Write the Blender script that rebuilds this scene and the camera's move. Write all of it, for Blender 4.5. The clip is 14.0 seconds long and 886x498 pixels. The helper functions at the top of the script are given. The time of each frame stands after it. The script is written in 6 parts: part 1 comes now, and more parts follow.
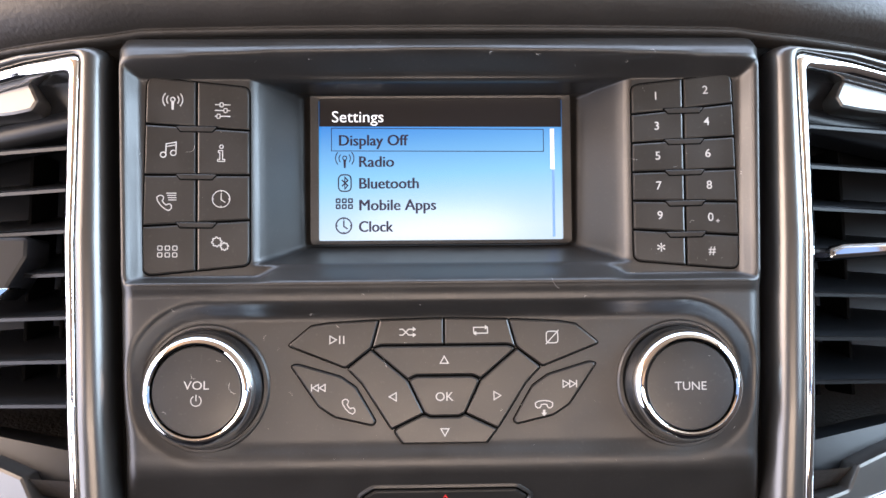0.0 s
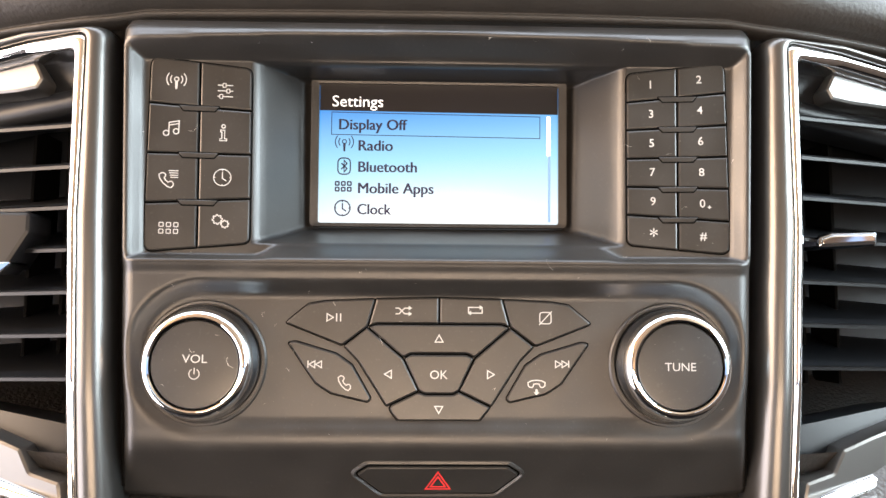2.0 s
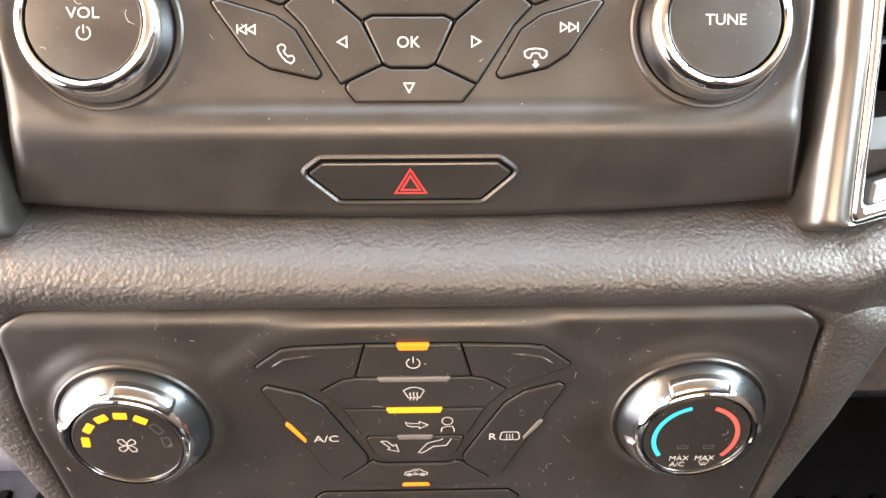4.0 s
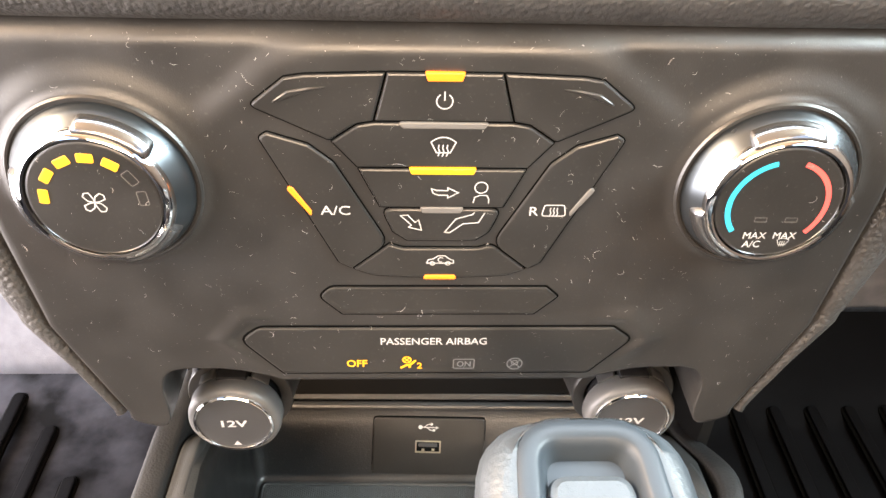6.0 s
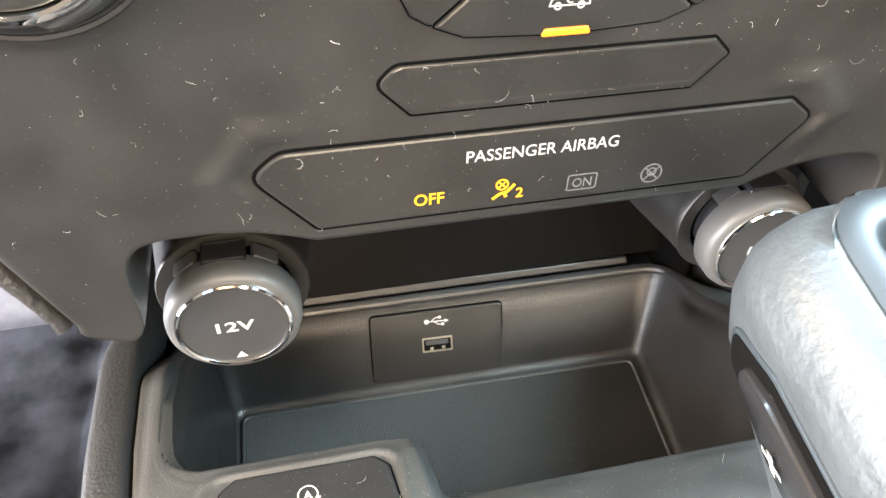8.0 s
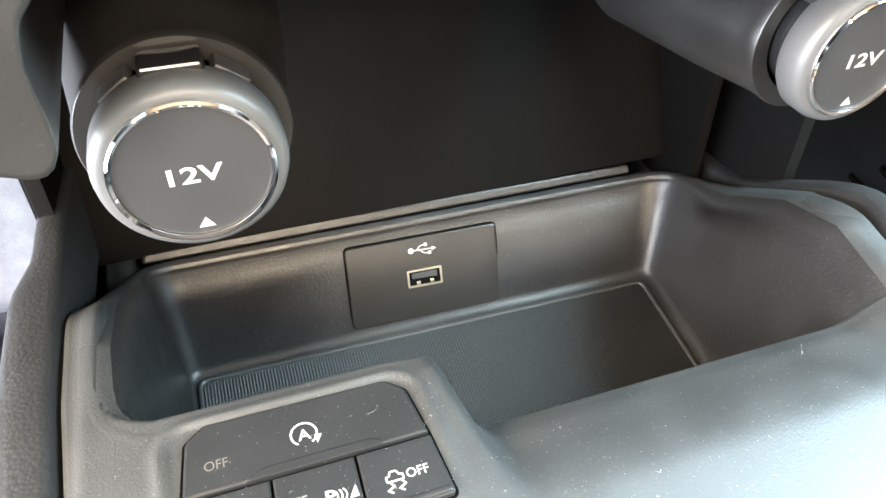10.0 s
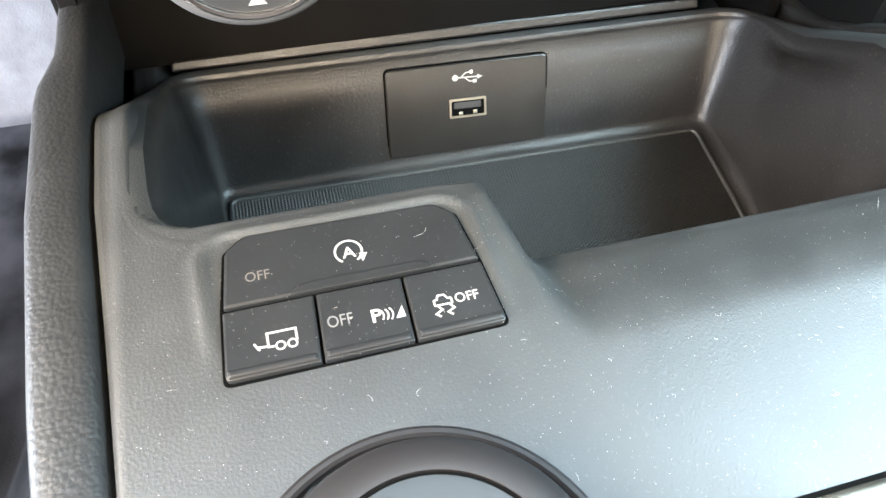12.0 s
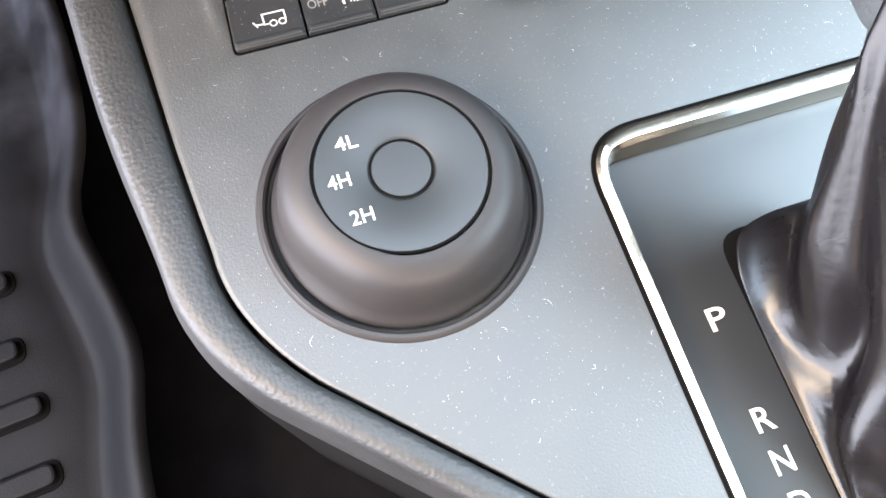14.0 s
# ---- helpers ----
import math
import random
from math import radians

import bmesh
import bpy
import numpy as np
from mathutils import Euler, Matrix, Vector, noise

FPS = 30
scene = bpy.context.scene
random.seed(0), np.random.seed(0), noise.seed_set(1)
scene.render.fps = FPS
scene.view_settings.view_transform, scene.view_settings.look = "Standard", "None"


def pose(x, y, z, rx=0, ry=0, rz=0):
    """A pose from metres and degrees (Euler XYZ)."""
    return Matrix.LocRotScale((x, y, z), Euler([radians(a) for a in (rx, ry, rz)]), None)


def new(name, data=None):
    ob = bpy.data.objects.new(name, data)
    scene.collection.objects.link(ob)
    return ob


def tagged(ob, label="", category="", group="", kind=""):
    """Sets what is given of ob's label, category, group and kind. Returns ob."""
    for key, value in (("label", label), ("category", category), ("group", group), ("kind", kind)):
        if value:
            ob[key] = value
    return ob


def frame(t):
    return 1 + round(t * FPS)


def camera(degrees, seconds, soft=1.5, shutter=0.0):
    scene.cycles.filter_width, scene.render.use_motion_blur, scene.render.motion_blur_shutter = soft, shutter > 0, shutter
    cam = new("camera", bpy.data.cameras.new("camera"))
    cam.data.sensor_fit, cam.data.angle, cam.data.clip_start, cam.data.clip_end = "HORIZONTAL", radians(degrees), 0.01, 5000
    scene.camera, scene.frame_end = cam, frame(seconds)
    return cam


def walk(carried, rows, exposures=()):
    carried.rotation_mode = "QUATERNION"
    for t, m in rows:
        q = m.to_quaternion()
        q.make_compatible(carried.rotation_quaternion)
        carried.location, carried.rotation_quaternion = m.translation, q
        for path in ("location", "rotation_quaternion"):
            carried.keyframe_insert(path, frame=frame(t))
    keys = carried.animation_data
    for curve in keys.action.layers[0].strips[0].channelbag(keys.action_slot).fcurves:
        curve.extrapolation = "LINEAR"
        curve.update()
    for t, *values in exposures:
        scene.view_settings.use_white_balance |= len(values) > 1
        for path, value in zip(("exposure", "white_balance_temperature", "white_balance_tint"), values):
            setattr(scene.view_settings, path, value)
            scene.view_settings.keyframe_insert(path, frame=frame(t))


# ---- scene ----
cam = camera(63.02, 14.0)
# seconds, place in metres, turn in degrees
ROWS = [
    (0, -0.0050, -0.0114, 0.7285, 70.35, 0.07, -1.22),
    (0.5, -0.0061, -0.0190, 0.7254, 70.14, -0.42, -1.50),
    (1, -0.0052, -0.0162, 0.7224, 70.78, -0.63, -1.55),
    (1.5, -0.0062, -0.0183, 0.7224, 70.99, -0.82, -1.45),
    (2, -0.0056, -0.0187, 0.7214, 70.89, -0.97, -1.26),
    (2.5, -0.0043, -0.0194, 0.7081, 69.22, -1.12, -1.30),
    (3, 0.0003, -0.0108, 0.6817, 65.16, -0.81, -1.06),
    (3.5, 0.0013, -0.0078, 0.6605, 62.54, -0.49, -0.87),
    (4, 0.0046, 0.0092, 0.6451, 60.32, -0.17, -1.31),
    (4.2, 0.0029, 0.0093, 0.6382, 59.28, -0.38, -1.52),
    (6.3, -0.0076, 0.0131, 0.5681, 57.30, -1.57, -1.86),
    (6.5, -0.0059, 0.0147, 0.5662, 57.50, -1.73, -1.90),
    (7, -0.0081, 0.0148, 0.5636, 57.67, -1.78, -2.18),
    (7.5, -0.0265, 0.0365, 0.5409, 55.45, -0.56, -5.78),
    (8, -0.0497, 0.0634, 0.5050, 51.33, -0.19, -12.44),
    (8.5, -0.0558, 0.0724, 0.4891, 52.87, 0.36, -17.76),
    (9, -0.0646, 0.0735, 0.4750, 54.61, 0.72, -19.80),
    (9.2, -0.0668, 0.0746, 0.4686, 53.92, 0.66, -19.89),
    (11.3, -0.0654, 0.1013, 0.4276, 46.25, -1.16, -17.06),
    (11.5, -0.0679, 0.0977, 0.4277, 44.37, -1.17, -16.76),
    (12, -0.0735, 0.0927, 0.4313, 39.74, -1.85, -15.63),
    (12.5, -0.0787, 0.0891, 0.4371, 36.91, -1.85, -14.44),
    (13, -0.0751, 0.0833, 0.4476, 33.10, -1.42, -14.38),
    (13.5, -0.0848, 0.0695, 0.4502, 26.02, -1.68, -15.41),
    (14, -0.0837, 0.0433, 0.4610, 22.15, -2.10, -18.66),
]
# light and exposure
SUN_UP, SUN_ROUND, SUN_STRENGTH, SUN_WIDTH, SKY_STRENGTH = 65.0, 180.0, 3.0, 0.6, 0.15
W_FRONT, W_LEFT, W_RIGHT, W_REAR = 19.0, 16.0, 17.0, 14.0
W_DOOR = 11.0
LAMP, SCREEN = 0.62, 0.68
EXPOSURES = [(0, 0.42, 5800, 16), (0.5, 0.74, 6500, 15), (1.2, 0.90, 6750, 15), (2.0, 0.80, 6650, 14), (3.0, 1.08, 6700, 14), (3.5, 1.45, 6900, 15), (4.2, 1.72, 6900, 15), (6.3, 2.25, 6700, 10), (7.5, 2.33, 6350, 6), (9.2, 2.75, 6000, 3), (11.3, 2.82, 5800, 0), (12.3, 2.44, 5850, 3), (13.2, 2.45, 5850, 6), (14, 2.16, 5900, 9)]
walk(cam, [(t, pose(*p)) for t, *p in ROWS], EXPOSURES)

# ---- daylight ----
world = bpy.data.worlds.new("world")
scene.world = world
world.use_nodes = True
wn = world.node_tree.nodes
sky = wn.new("ShaderNodeTexSky")
sky.sky_type, sky.sun_disc = "NISHITA", False
sky.sun_elevation, sky.sun_rotation = radians(SUN_UP), radians(SUN_ROUND)
world.node_tree.links.new(sky.outputs[0], wn["Background"].inputs[0])
wn["Background"].inputs[1].default_value = SKY_STRENGTH
sun = new("sun", bpy.data.lights.new("sun", "SUN"))
sun.data.energy, sun.data.angle, sun.data.color = SUN_STRENGTH, radians(SUN_WIDTH), (1.0, 0.93, 0.82)
sun.rotation_euler = Euler((radians(90 - SUN_UP), 0, radians(180 - SUN_ROUND)))


def window_light(name, x, y, z, rx, rz, width, height, watts, colour):
    lamp = new(name, bpy.data.lights.new(name, "AREA"))
    lamp.data.shape, lamp.data.size, lamp.data.size_y = "RECTANGLE", width, height
    lamp.data.energy, lamp.data.color = watts, colour
    lamp.matrix_world = pose(x, y, z, rx, 0, rz)


# daylight in the openings: windscreen, side windows, rear window
window_light("windscreen_light", 0, 0.52, 1.06, -30, 0, 1.40, 0.84, W_FRONT, (0.80, 0.91, 1.0))
for s_, w_ in ((-1, W_LEFT), (1, W_RIGHT)):
    lamp_name = "window_light_left" if s_ < 0 else "window_light_right"
    window_light(lamp_name, s_ * 0.79, -0.02, 1.01, 90, 90 * s_, 0.95, 0.42, w_, (1.0, 0.74, 0.50) if s_ < 0 else (0.80, 0.96, 1.0))
window_light("door_opening_light", -0.84, 0.04, 0.46, 90, -90, 1.02, 0.70, W_DOOR, (1.0, 0.94, 0.97))
window_light("rear_window_light", 0, -1.58, 1.02, 90, 0, 1.2, 0.36, W_REAR, (1.0, 0.76, 0.54))

# ---- materials ----
def material(name, colour, rough=0.5, metal=0.0, vary=0.15, scale=60.0, bump=0.0, bump_scale=1500.0,
             rough_vary=0.0, spec=0.5, coat=0.0, emit=None, power=0.0, dust=0.0, bump_depth=0.0004, pebble=0.0):
    m = bpy.data.materials.new(name)
    m.use_nodes = True
    nt = m.node_tree
    b = nt.nodes["Principled BSDF"]
    b.inputs["Roughness"].default_value, b.inputs["Metallic"].default_value = rough, metal
    b.inputs["Specular IOR Level"].default_value, b.inputs["Coat Weight"].default_value = spec, coat
    b.inputs["Coat Roughness"].default_value = 0.15
    tc = nt.nodes.new("ShaderNodeTexCoord")
    big = nt.nodes.new("ShaderNodeTexNoise")
    big.inputs["Scale"].default_value, big.inputs["Detail"].default_value = scale, 4
    nt.links.new(tc.outputs["Object"], big.inputs["Vector"])
    ramp = nt.nodes.new("ShaderNodeMapRange")
    ramp.inputs[3].default_value, ramp.inputs[4].default_value = 1 - vary, 1 + vary
    ramp.inputs[1].default_value, ramp.inputs[2].default_value = 0.25, 0.75
    nt.links.new(big.outputs["Fac"], ramp.inputs[0])
    mul = nt.nodes.new("ShaderNodeMix")
    mul.data_type, mul.blend_type = "RGBA", "MULTIPLY"
    mul.inputs["Factor"].default_value = 1.0
    mul.inputs[6].default_value = (*colour, 1)
    nt.links.new(ramp.outputs[0], mul.inputs[7])
    top = mul.outputs[2]
    if dust:
        d = nt.nodes.new("ShaderNodeTexNoise")
        d.inputs["Scale"].default_value, d.inputs["Detail"].default_value = 900.0, 2
        nt.links.new(tc.outputs["Object"], d.inputs["Vector"])
        dr = nt.nodes.new("ShaderNodeMapRange")
        dr.inputs[1].default_value, dr.inputs[2].default_value, dr.inputs[4].default_value = 0.62, 0.8, dust
        nt.links.new(d.outputs["Fac"], dr.inputs[0])
        dm = nt.nodes.new("ShaderNodeMix")
        dm.data_type = "RGBA"
        dm.inputs[7].default_value = (0.3, 0.28, 0.26, 1)
        nt.links.new(dr.outputs[0], dm.inputs["Factor"])
        nt.links.new(top, dm.inputs[6])
        top = dm.outputs[2]
    nt.links.new(top, b.inputs["Base Color"])
    if rough_vary:
        rr = nt.nodes.new("ShaderNodeMapRange")
        rr.inputs[3].default_value, rr.inputs[4].default_value = max(rough - rough_vary, 0.02), rough + rough_vary
        rr.inputs[1].default_value, rr.inputs[2].default_value = 0.3, 0.7
        nt.links.new(big.outputs["Fac"], rr.inputs[0])
        nt.links.new(rr.outputs[0], b.inputs["Roughness"])
    if bump:
        f = nt.nodes.new("ShaderNodeTexNoise")
        f.inputs["Detail"].default_value = 3
        out = f.outputs["Fac"]
        f.inputs["Scale"].default_value = bump_scale
        if pebble:
            # rounded pebbles of moulded skin, bent a little by the noise
            cells = nt.nodes.new("ShaderNodeTexVoronoi")
            cells.feature = "SMOOTH_F1"
            cells.inputs["Scale"].default_value = pebble
            cells.inputs["Smoothness"].default_value = 0.35
            nt.links.new(tc.outputs["Object"], cells.inputs["Vector"])
            turn = nt.nodes.new("ShaderNodeMath")
            turn.operation = "MULTIPLY_ADD"
            turn.inputs[1].default_value = -1.0
            nt.links.new(cells.outputs["Distance"], turn.inputs[0])
            nt.links.new(out, turn.inputs[2])
            out = turn.outputs[0]
        nt.links.new(tc.outputs["Object"], f.inputs["Vector"])
        bp = nt.nodes.new("ShaderNodeBump")
        bp.inputs["Strength"].default_value, bp.inputs["Distance"].default_value = bump, bump_depth
        nt.links.new(out, bp.inputs["Height"])
        nt.links.new(bp.outputs[0], b.inputs["Normal"])
    if emit:
        b.inputs["Emission Color"].default_value = (*emit, 1)
        b.inputs["Emission Strength"].default_value = power
    return m


PLASTIC = material("satin_black_plastic", (0.017, 0.0162, 0.0155), 0.36, bump=0.12, bump_scale=2600, rough_vary=0.05, spec=0.62, dust=0.06)
KEY = material("key_plastic", (0.0155, 0.0148, 0.014), 0.33, bump=0.06, bump_scale=3000, rough_vary=0.05, spec=0.6, dust=0.06)
# dark joints and tunnel flank; under the rail this black stands in for shade
JOINT_AND_SHADE = material("matt_black_joint_and_shade", (0.004, 0.004, 0.004), 0.75, spec=0.07)
SLAT = material("vent_slat_plastic", (0.0058, 0.0066, 0.008), 0.36, spec=0.32, bump=0.05)
GAP = material("gap_shadow_black", (0.002, 0.002, 0.002), 0.9, spec=0.05)
CONSOLE = material("console_plastic", (0.0222, 0.0237, 0.0245), 0.53, bump=0.30, bump_scale=1500, rough_vary=0.05, spec=0.80, dust=0.12)
# near-black, below the plastic's own tone: the cubby's shade is in this colour
CAVITY_SHADE = material("cavity_shade_plastic", (0.003, 0.0027, 0.0025), 0.7, spec=0.07, bump=0.15, bump_scale=1800)
LEATHER = material("grained_leather", (0.027, 0.0255, 0.0245), 0.48, bump=0.62, bump_scale=950, rough_vary=0.06, spec=0.66, dust=0.04, bump_depth=0.0005, pebble=640)
RAIL = material("grained_rail_skin", (0.0162, 0.0168, 0.0176), 0.52, bump=0.42, bump_scale=700, rough_vary=0.05, spec=0.42, bump_depth=0.0003, pebble=900)
DASH = material("dash_pad_skin", (0.022, 0.0195, 0.0175), 0.5, spec=0.42, bump=0.6, bump_scale=600, bump_depth=0.0004)
SILVER = material("satin_silver_paint", (0.115, 0.112, 0.108), 0.30, metal=0.85, vary=0.04, bump=0.03, bump_scale=3000)
CHROME = material("bright_chrome", (0.86, 0.86, 0.86), 0.05, metal=1.0, vary=0.02, rough_vary=0.02)
KNOB_SKIRT = material("satin_knob_skirt", (0.085, 0.096, 0.106), 0.30, metal=0.9, vary=0.05, rough_vary=0.05)
TRAY_RUBBER = material("tray_rubber", (0.010, 0.0098, 0.0098), 0.45, spec=0.4, vary=0.12)
# darker copy of the console plastic, with the tray's shade in its colour
TRAY_SHADE = material("grained_shaded_tray_plastic", (0.0138, 0.0135, 0.0135), 0.40, bump=0.4, bump_scale=1100, rough_vary=0.06, spec=0.58, dust=0.14, bump_depth=0.0004)
DARK_CHROME = material("smoked_chrome", (0.36, 0.39, 0.43), 0.17, metal=1.0, vary=0.04, rough_vary=0.03)
# the white print has a faint glow added, though it is no lamp
PRINT = material("white_print_faint_glow", (0.36, 0.355, 0.345), 0.5, vary=0.03, emit=(1, 0.98, 0.95), power=0.012)
PRINT_DIM = material("grey_print", (0.13, 0.13, 0.13), 0.5, vary=0.05)
PRINT_RED = material("red_print", (0.62, 0.035, 0.035), 0.45, vary=0.05)
# both scale colours are brightened by a little emission, with no lamp behind
PRINT_HOT = material("warm_red_print_glow", (0.75, 0.07, 0.06), 0.45, vary=0.03, emit=(1, 0.08, 0.06), power=0.05)
PRINT_CYAN = material("cyan_print_glow", (0.02, 0.42, 0.62), 0.45, vary=0.03, emit=(0.0, 0.55, 0.9), power=0.06)
AMBER = material("amber_lamp", (0.25, 0.07, 0.01), 0.4, vary=0.02, emit=(1.0, 0.205, 0.003), power=LAMP)
AMBER_YELLOW = material("yellow_lamp", (0.25, 0.10, 0.01), 0.4, vary=0.02, emit=(1.0, 0.40, 0.005), power=LAMP)
UNLIT = material("unlit_lens", (0.10, 0.095, 0.09), 0.35, vary=0.05)
GREY_SKIN = material("grey_lever_skin", (0.034, 0.040, 0.0445), 0.44, bump=0.8, bump_scale=620, rough_vary=0.05, spec=0.45, bump_depth=0.0003)
GREY_SATIN = material("grey_satin_plastic", (0.020, 0.025, 0.030), 0.40, spec=0.22, vary=0.04, rough_vary=0.04)
BOOT = material("gaiter_leather", (0.0042, 0.0037, 0.0043), 0.29, bump=0.24, bump_scale=420, bump_depth=0.0003, rough_vary=0.05, spec=0.30)
CAP = material("socket_cap_grey", (0.075, 0.075, 0.076), 0.42, bump=0.05)
CAP_FACE = material("socket_cap_face", (0.028, 0.028, 0.029), 0.45, bump=0.05)
GLOSS = material("gloss_black_plastic", (0.012, 0.012, 0.013), 0.16, rough_vary=0.04, vary=0.05)
DIAL = material("dial_disc_plastic", (0.0205, 0.0233, 0.0255), 0.42, spec=0.32, vary=0.06, rough_vary=0.03)
LETTER_PLATE = material("letter_plate_plastic", (0.012, 0.013, 0.0142), 0.38, spec=0.34, vary=0.06, rough_vary=0.03)
SWITCH = material("console_switch_plastic", (0.015, 0.0158, 0.017), 0.36, vary=0.08, rough_vary=0.04, dust=0.05)
DIAL_SKIRT = material("dial_rubber_skirt", (0.017, 0.0155, 0.016), 0.52, spec=0.30, vary=0.06, bump=0.05)
RUBBER = material("rubber_mat", (0.0034, 0.0036, 0.0045), 0.6, spec=0.1, bump=0.4, bump_scale=1200, scale=25, vary=0.3)
CARPET = material("floor_carpet", (0.004, 0.004, 0.005), 0.95, spec=0.05, bump=0.8, bump_scale=900, vary=0.3)
DECK = material("grey_footwell_carpet", (0.10, 0.10, 0.11), 0.95, bump=0.8, bump_scale=900, vary=0.3, spec=0.1)
# pale tone that paints a bright sunlit patch beyond the driver's mat
TOE_LIT = material("pale_lit_toe", (0.15, 0.155, 0.175), 0.9, bump=0.8, bump_scale=700, vary=0.2, spec=0.1)
LINER = material("roof_lining", (0.24, 0.175, 0.12), 0.85, bump=0.3, bump_scale=700)
TRIM_WALL = material("door_trim", (0.045, 0.038, 0.033), 0.7, bump=0.3, bump_scale=500)
SEAT = material("seat_cloth", (0.06, 0.042, 0.032), 0.8, bump=0.4, bump_scale=900)
LINT = material("pale_lint", (0.55, 0.54, 0.52), 0.8, vary=0.2)
BLACK_INK = material("black_screen_ink", (0.002, 0.002, 0.004), 0.3)
BONNET = material("white_car_paint", (0.75, 0.75, 0.74), 0.3, vary=0.03, coat=0.5)
SATIN_CHROME = material("satin_chrome", (0.26, 0.26, 0.265), 0.20, metal=0.95, vary=0.05, rough_vary=0.05)
METAL = material("champagne_metal", (0.66, 0.61, 0.52), 0.24, metal=1.0, vary=0.03)
NICKEL = material("nickel_plate", (0.50, 0.46, 0.38), 0.34, metal=0.9, vary=0.03)

# dusty driver's mat: pale dust in clouds, and a fade that paints in door light
DUSTY_LIT = material("dusty_lit_rubber_mat", (0.0030, 0.0032, 0.0040), 0.6, bump=0.4, bump_scale=1200, scale=25, vary=0.3, spec=0.1)
nt = DUSTY_LIT.node_tree
tc = nt.nodes.new("ShaderNodeTexCoord")
cloud = nt.nodes.new("ShaderNodeTexNoise")
cloud.inputs["Scale"].default_value, cloud.inputs["Detail"].default_value = 22.0, 5
nt.links.new(tc.outputs["Object"], cloud.inputs["Vector"])
sep = nt.nodes.new("ShaderNodeSeparateXYZ")
nt.links.new(tc.outputs["Object"], sep.inputs[0])
# paler towards the far end, standing in for daylight that falls there
where = nt.nodes.new("ShaderNodeMapRange")
where.inputs[1].default_value, where.inputs[2].default_value = 0.24, 0.50
nt.links.new(sep.outputs[1], where.inputs[0])
thick = nt.nodes.new("ShaderNodeMapRange")
thick.inputs[1].default_value, thick.inputs[2].default_value = 0.36, 0.66
nt.links.new(cloud.outputs["Fac"], thick.inputs[0])
both = nt.nodes.new("ShaderNodeMath")
both.operation = "MULTIPLY"
nt.links.new(where.outputs[0], both.inputs[0])
nt.links.new(thick.outputs[0], both.inputs[1])
blend = nt.nodes.new("ShaderNodeMix")
blend.data_type = "RGBA"
blend.inputs[7].default_value = (0.045, 0.048, 0.06, 1)
shade = nt.nodes["Principled BSDF"]
nt.links.new(both.outputs[0], blend.inputs["Factor"])
nt.links.new(shade.inputs["Base Color"].links[0].from_socket, blend.inputs[6])
nt.links.new(blend.outputs[2], shade.inputs["Base Color"])


# ---- mesh helpers; panel coordinates are in millimetres: u right, v up along the panel, w out of it ----
def panel_frame(x, y, z, tilt):
    a = radians(tilt)
    return Matrix(((1, 0, 0, x), (0, math.sin(a), -math.cos(a), y), (0, math.cos(a), math.sin(a), z), (0, 0, 0, 1)))


def thing(name, m, label, category, group="", kind=""):
    ob = new(name)
    ob.empty_display_size = 0.02
    ob.matrix_world = m
    return tagged(ob, label, category, group, kind)


def to_mesh(name, verts, faces, smooth=True, k=0.001):
    me = bpy.data.meshes.new(name)
    me.from_pydata([(x * k, y * k, z * k) for x, y, z in verts], [], faces)
    me.validate()
    if smooth:
        me.shade_smooth()
    me.update()
    return me


def part(name, bm, mat, parent, label="", smooth=None, k=0.001):
    """Links a bmesh, or (verts, faces), in millimetres as one mesh object under a thing or part."""
    if isinstance(bm, tuple):
        me = to_mesh(name, bm[0], bm[1], smooth is not False, k)
    else:
        me = bpy.data.meshes.new(name)
        bmesh.ops.scale(bm, vec=(k, k, k), verts=bm.verts)
        bm.to_mesh(me)
        bm.free()
        if smooth is not False:
            me.shade_smooth()
            me.set_sharp_from_angle(angle=radians(smooth or 35))
            for p in me.polygons:
                if p.loop_total > 4:
                    p.use_smooth = False
    me.materials.append(mat)
    ob = new(name, me)
    ob.parent = parent
    if label:
        ob["label"] = label
    return ob


def solid(name, bm, mat, m, label, category, group="", kind="", smooth=None, k=0.001):
    ob = part(name, bm, mat, None, "", smooth, k)
    ob.matrix_world = m
    return tagged(ob, label, category, group, kind)


def clamp(x, a=0.0, b=1.0):
    return a if x < a else b if x > b else x


def ease(a, b, x):
    t = clamp((x - a) / (b - a))
    return t * t * (3 - 2 * t)


def box_gap(u, v, cu, cv, hu, hv, r):
    """Signed distance to a rounded box."""
    x, y = abs(u - cu) - hu + r, abs(v - cv) - hv + r
    return math.hypot(max(x, 0), max(y, 0)) + min(max(x, y), 0) - r


def flip(pts):
    return [(-x, y) for x, y in reversed(pts)]


def area(pts):
    return 0.5 * sum(a[0] * b[1] - b[0] * a[1] for a, b in zip(pts, pts[1:] + pts[:1]))


class Outline(list):
    """Rounded outline that remembers its corners, so that it can be moved in or out without folding."""
    corners = radii = seg = None


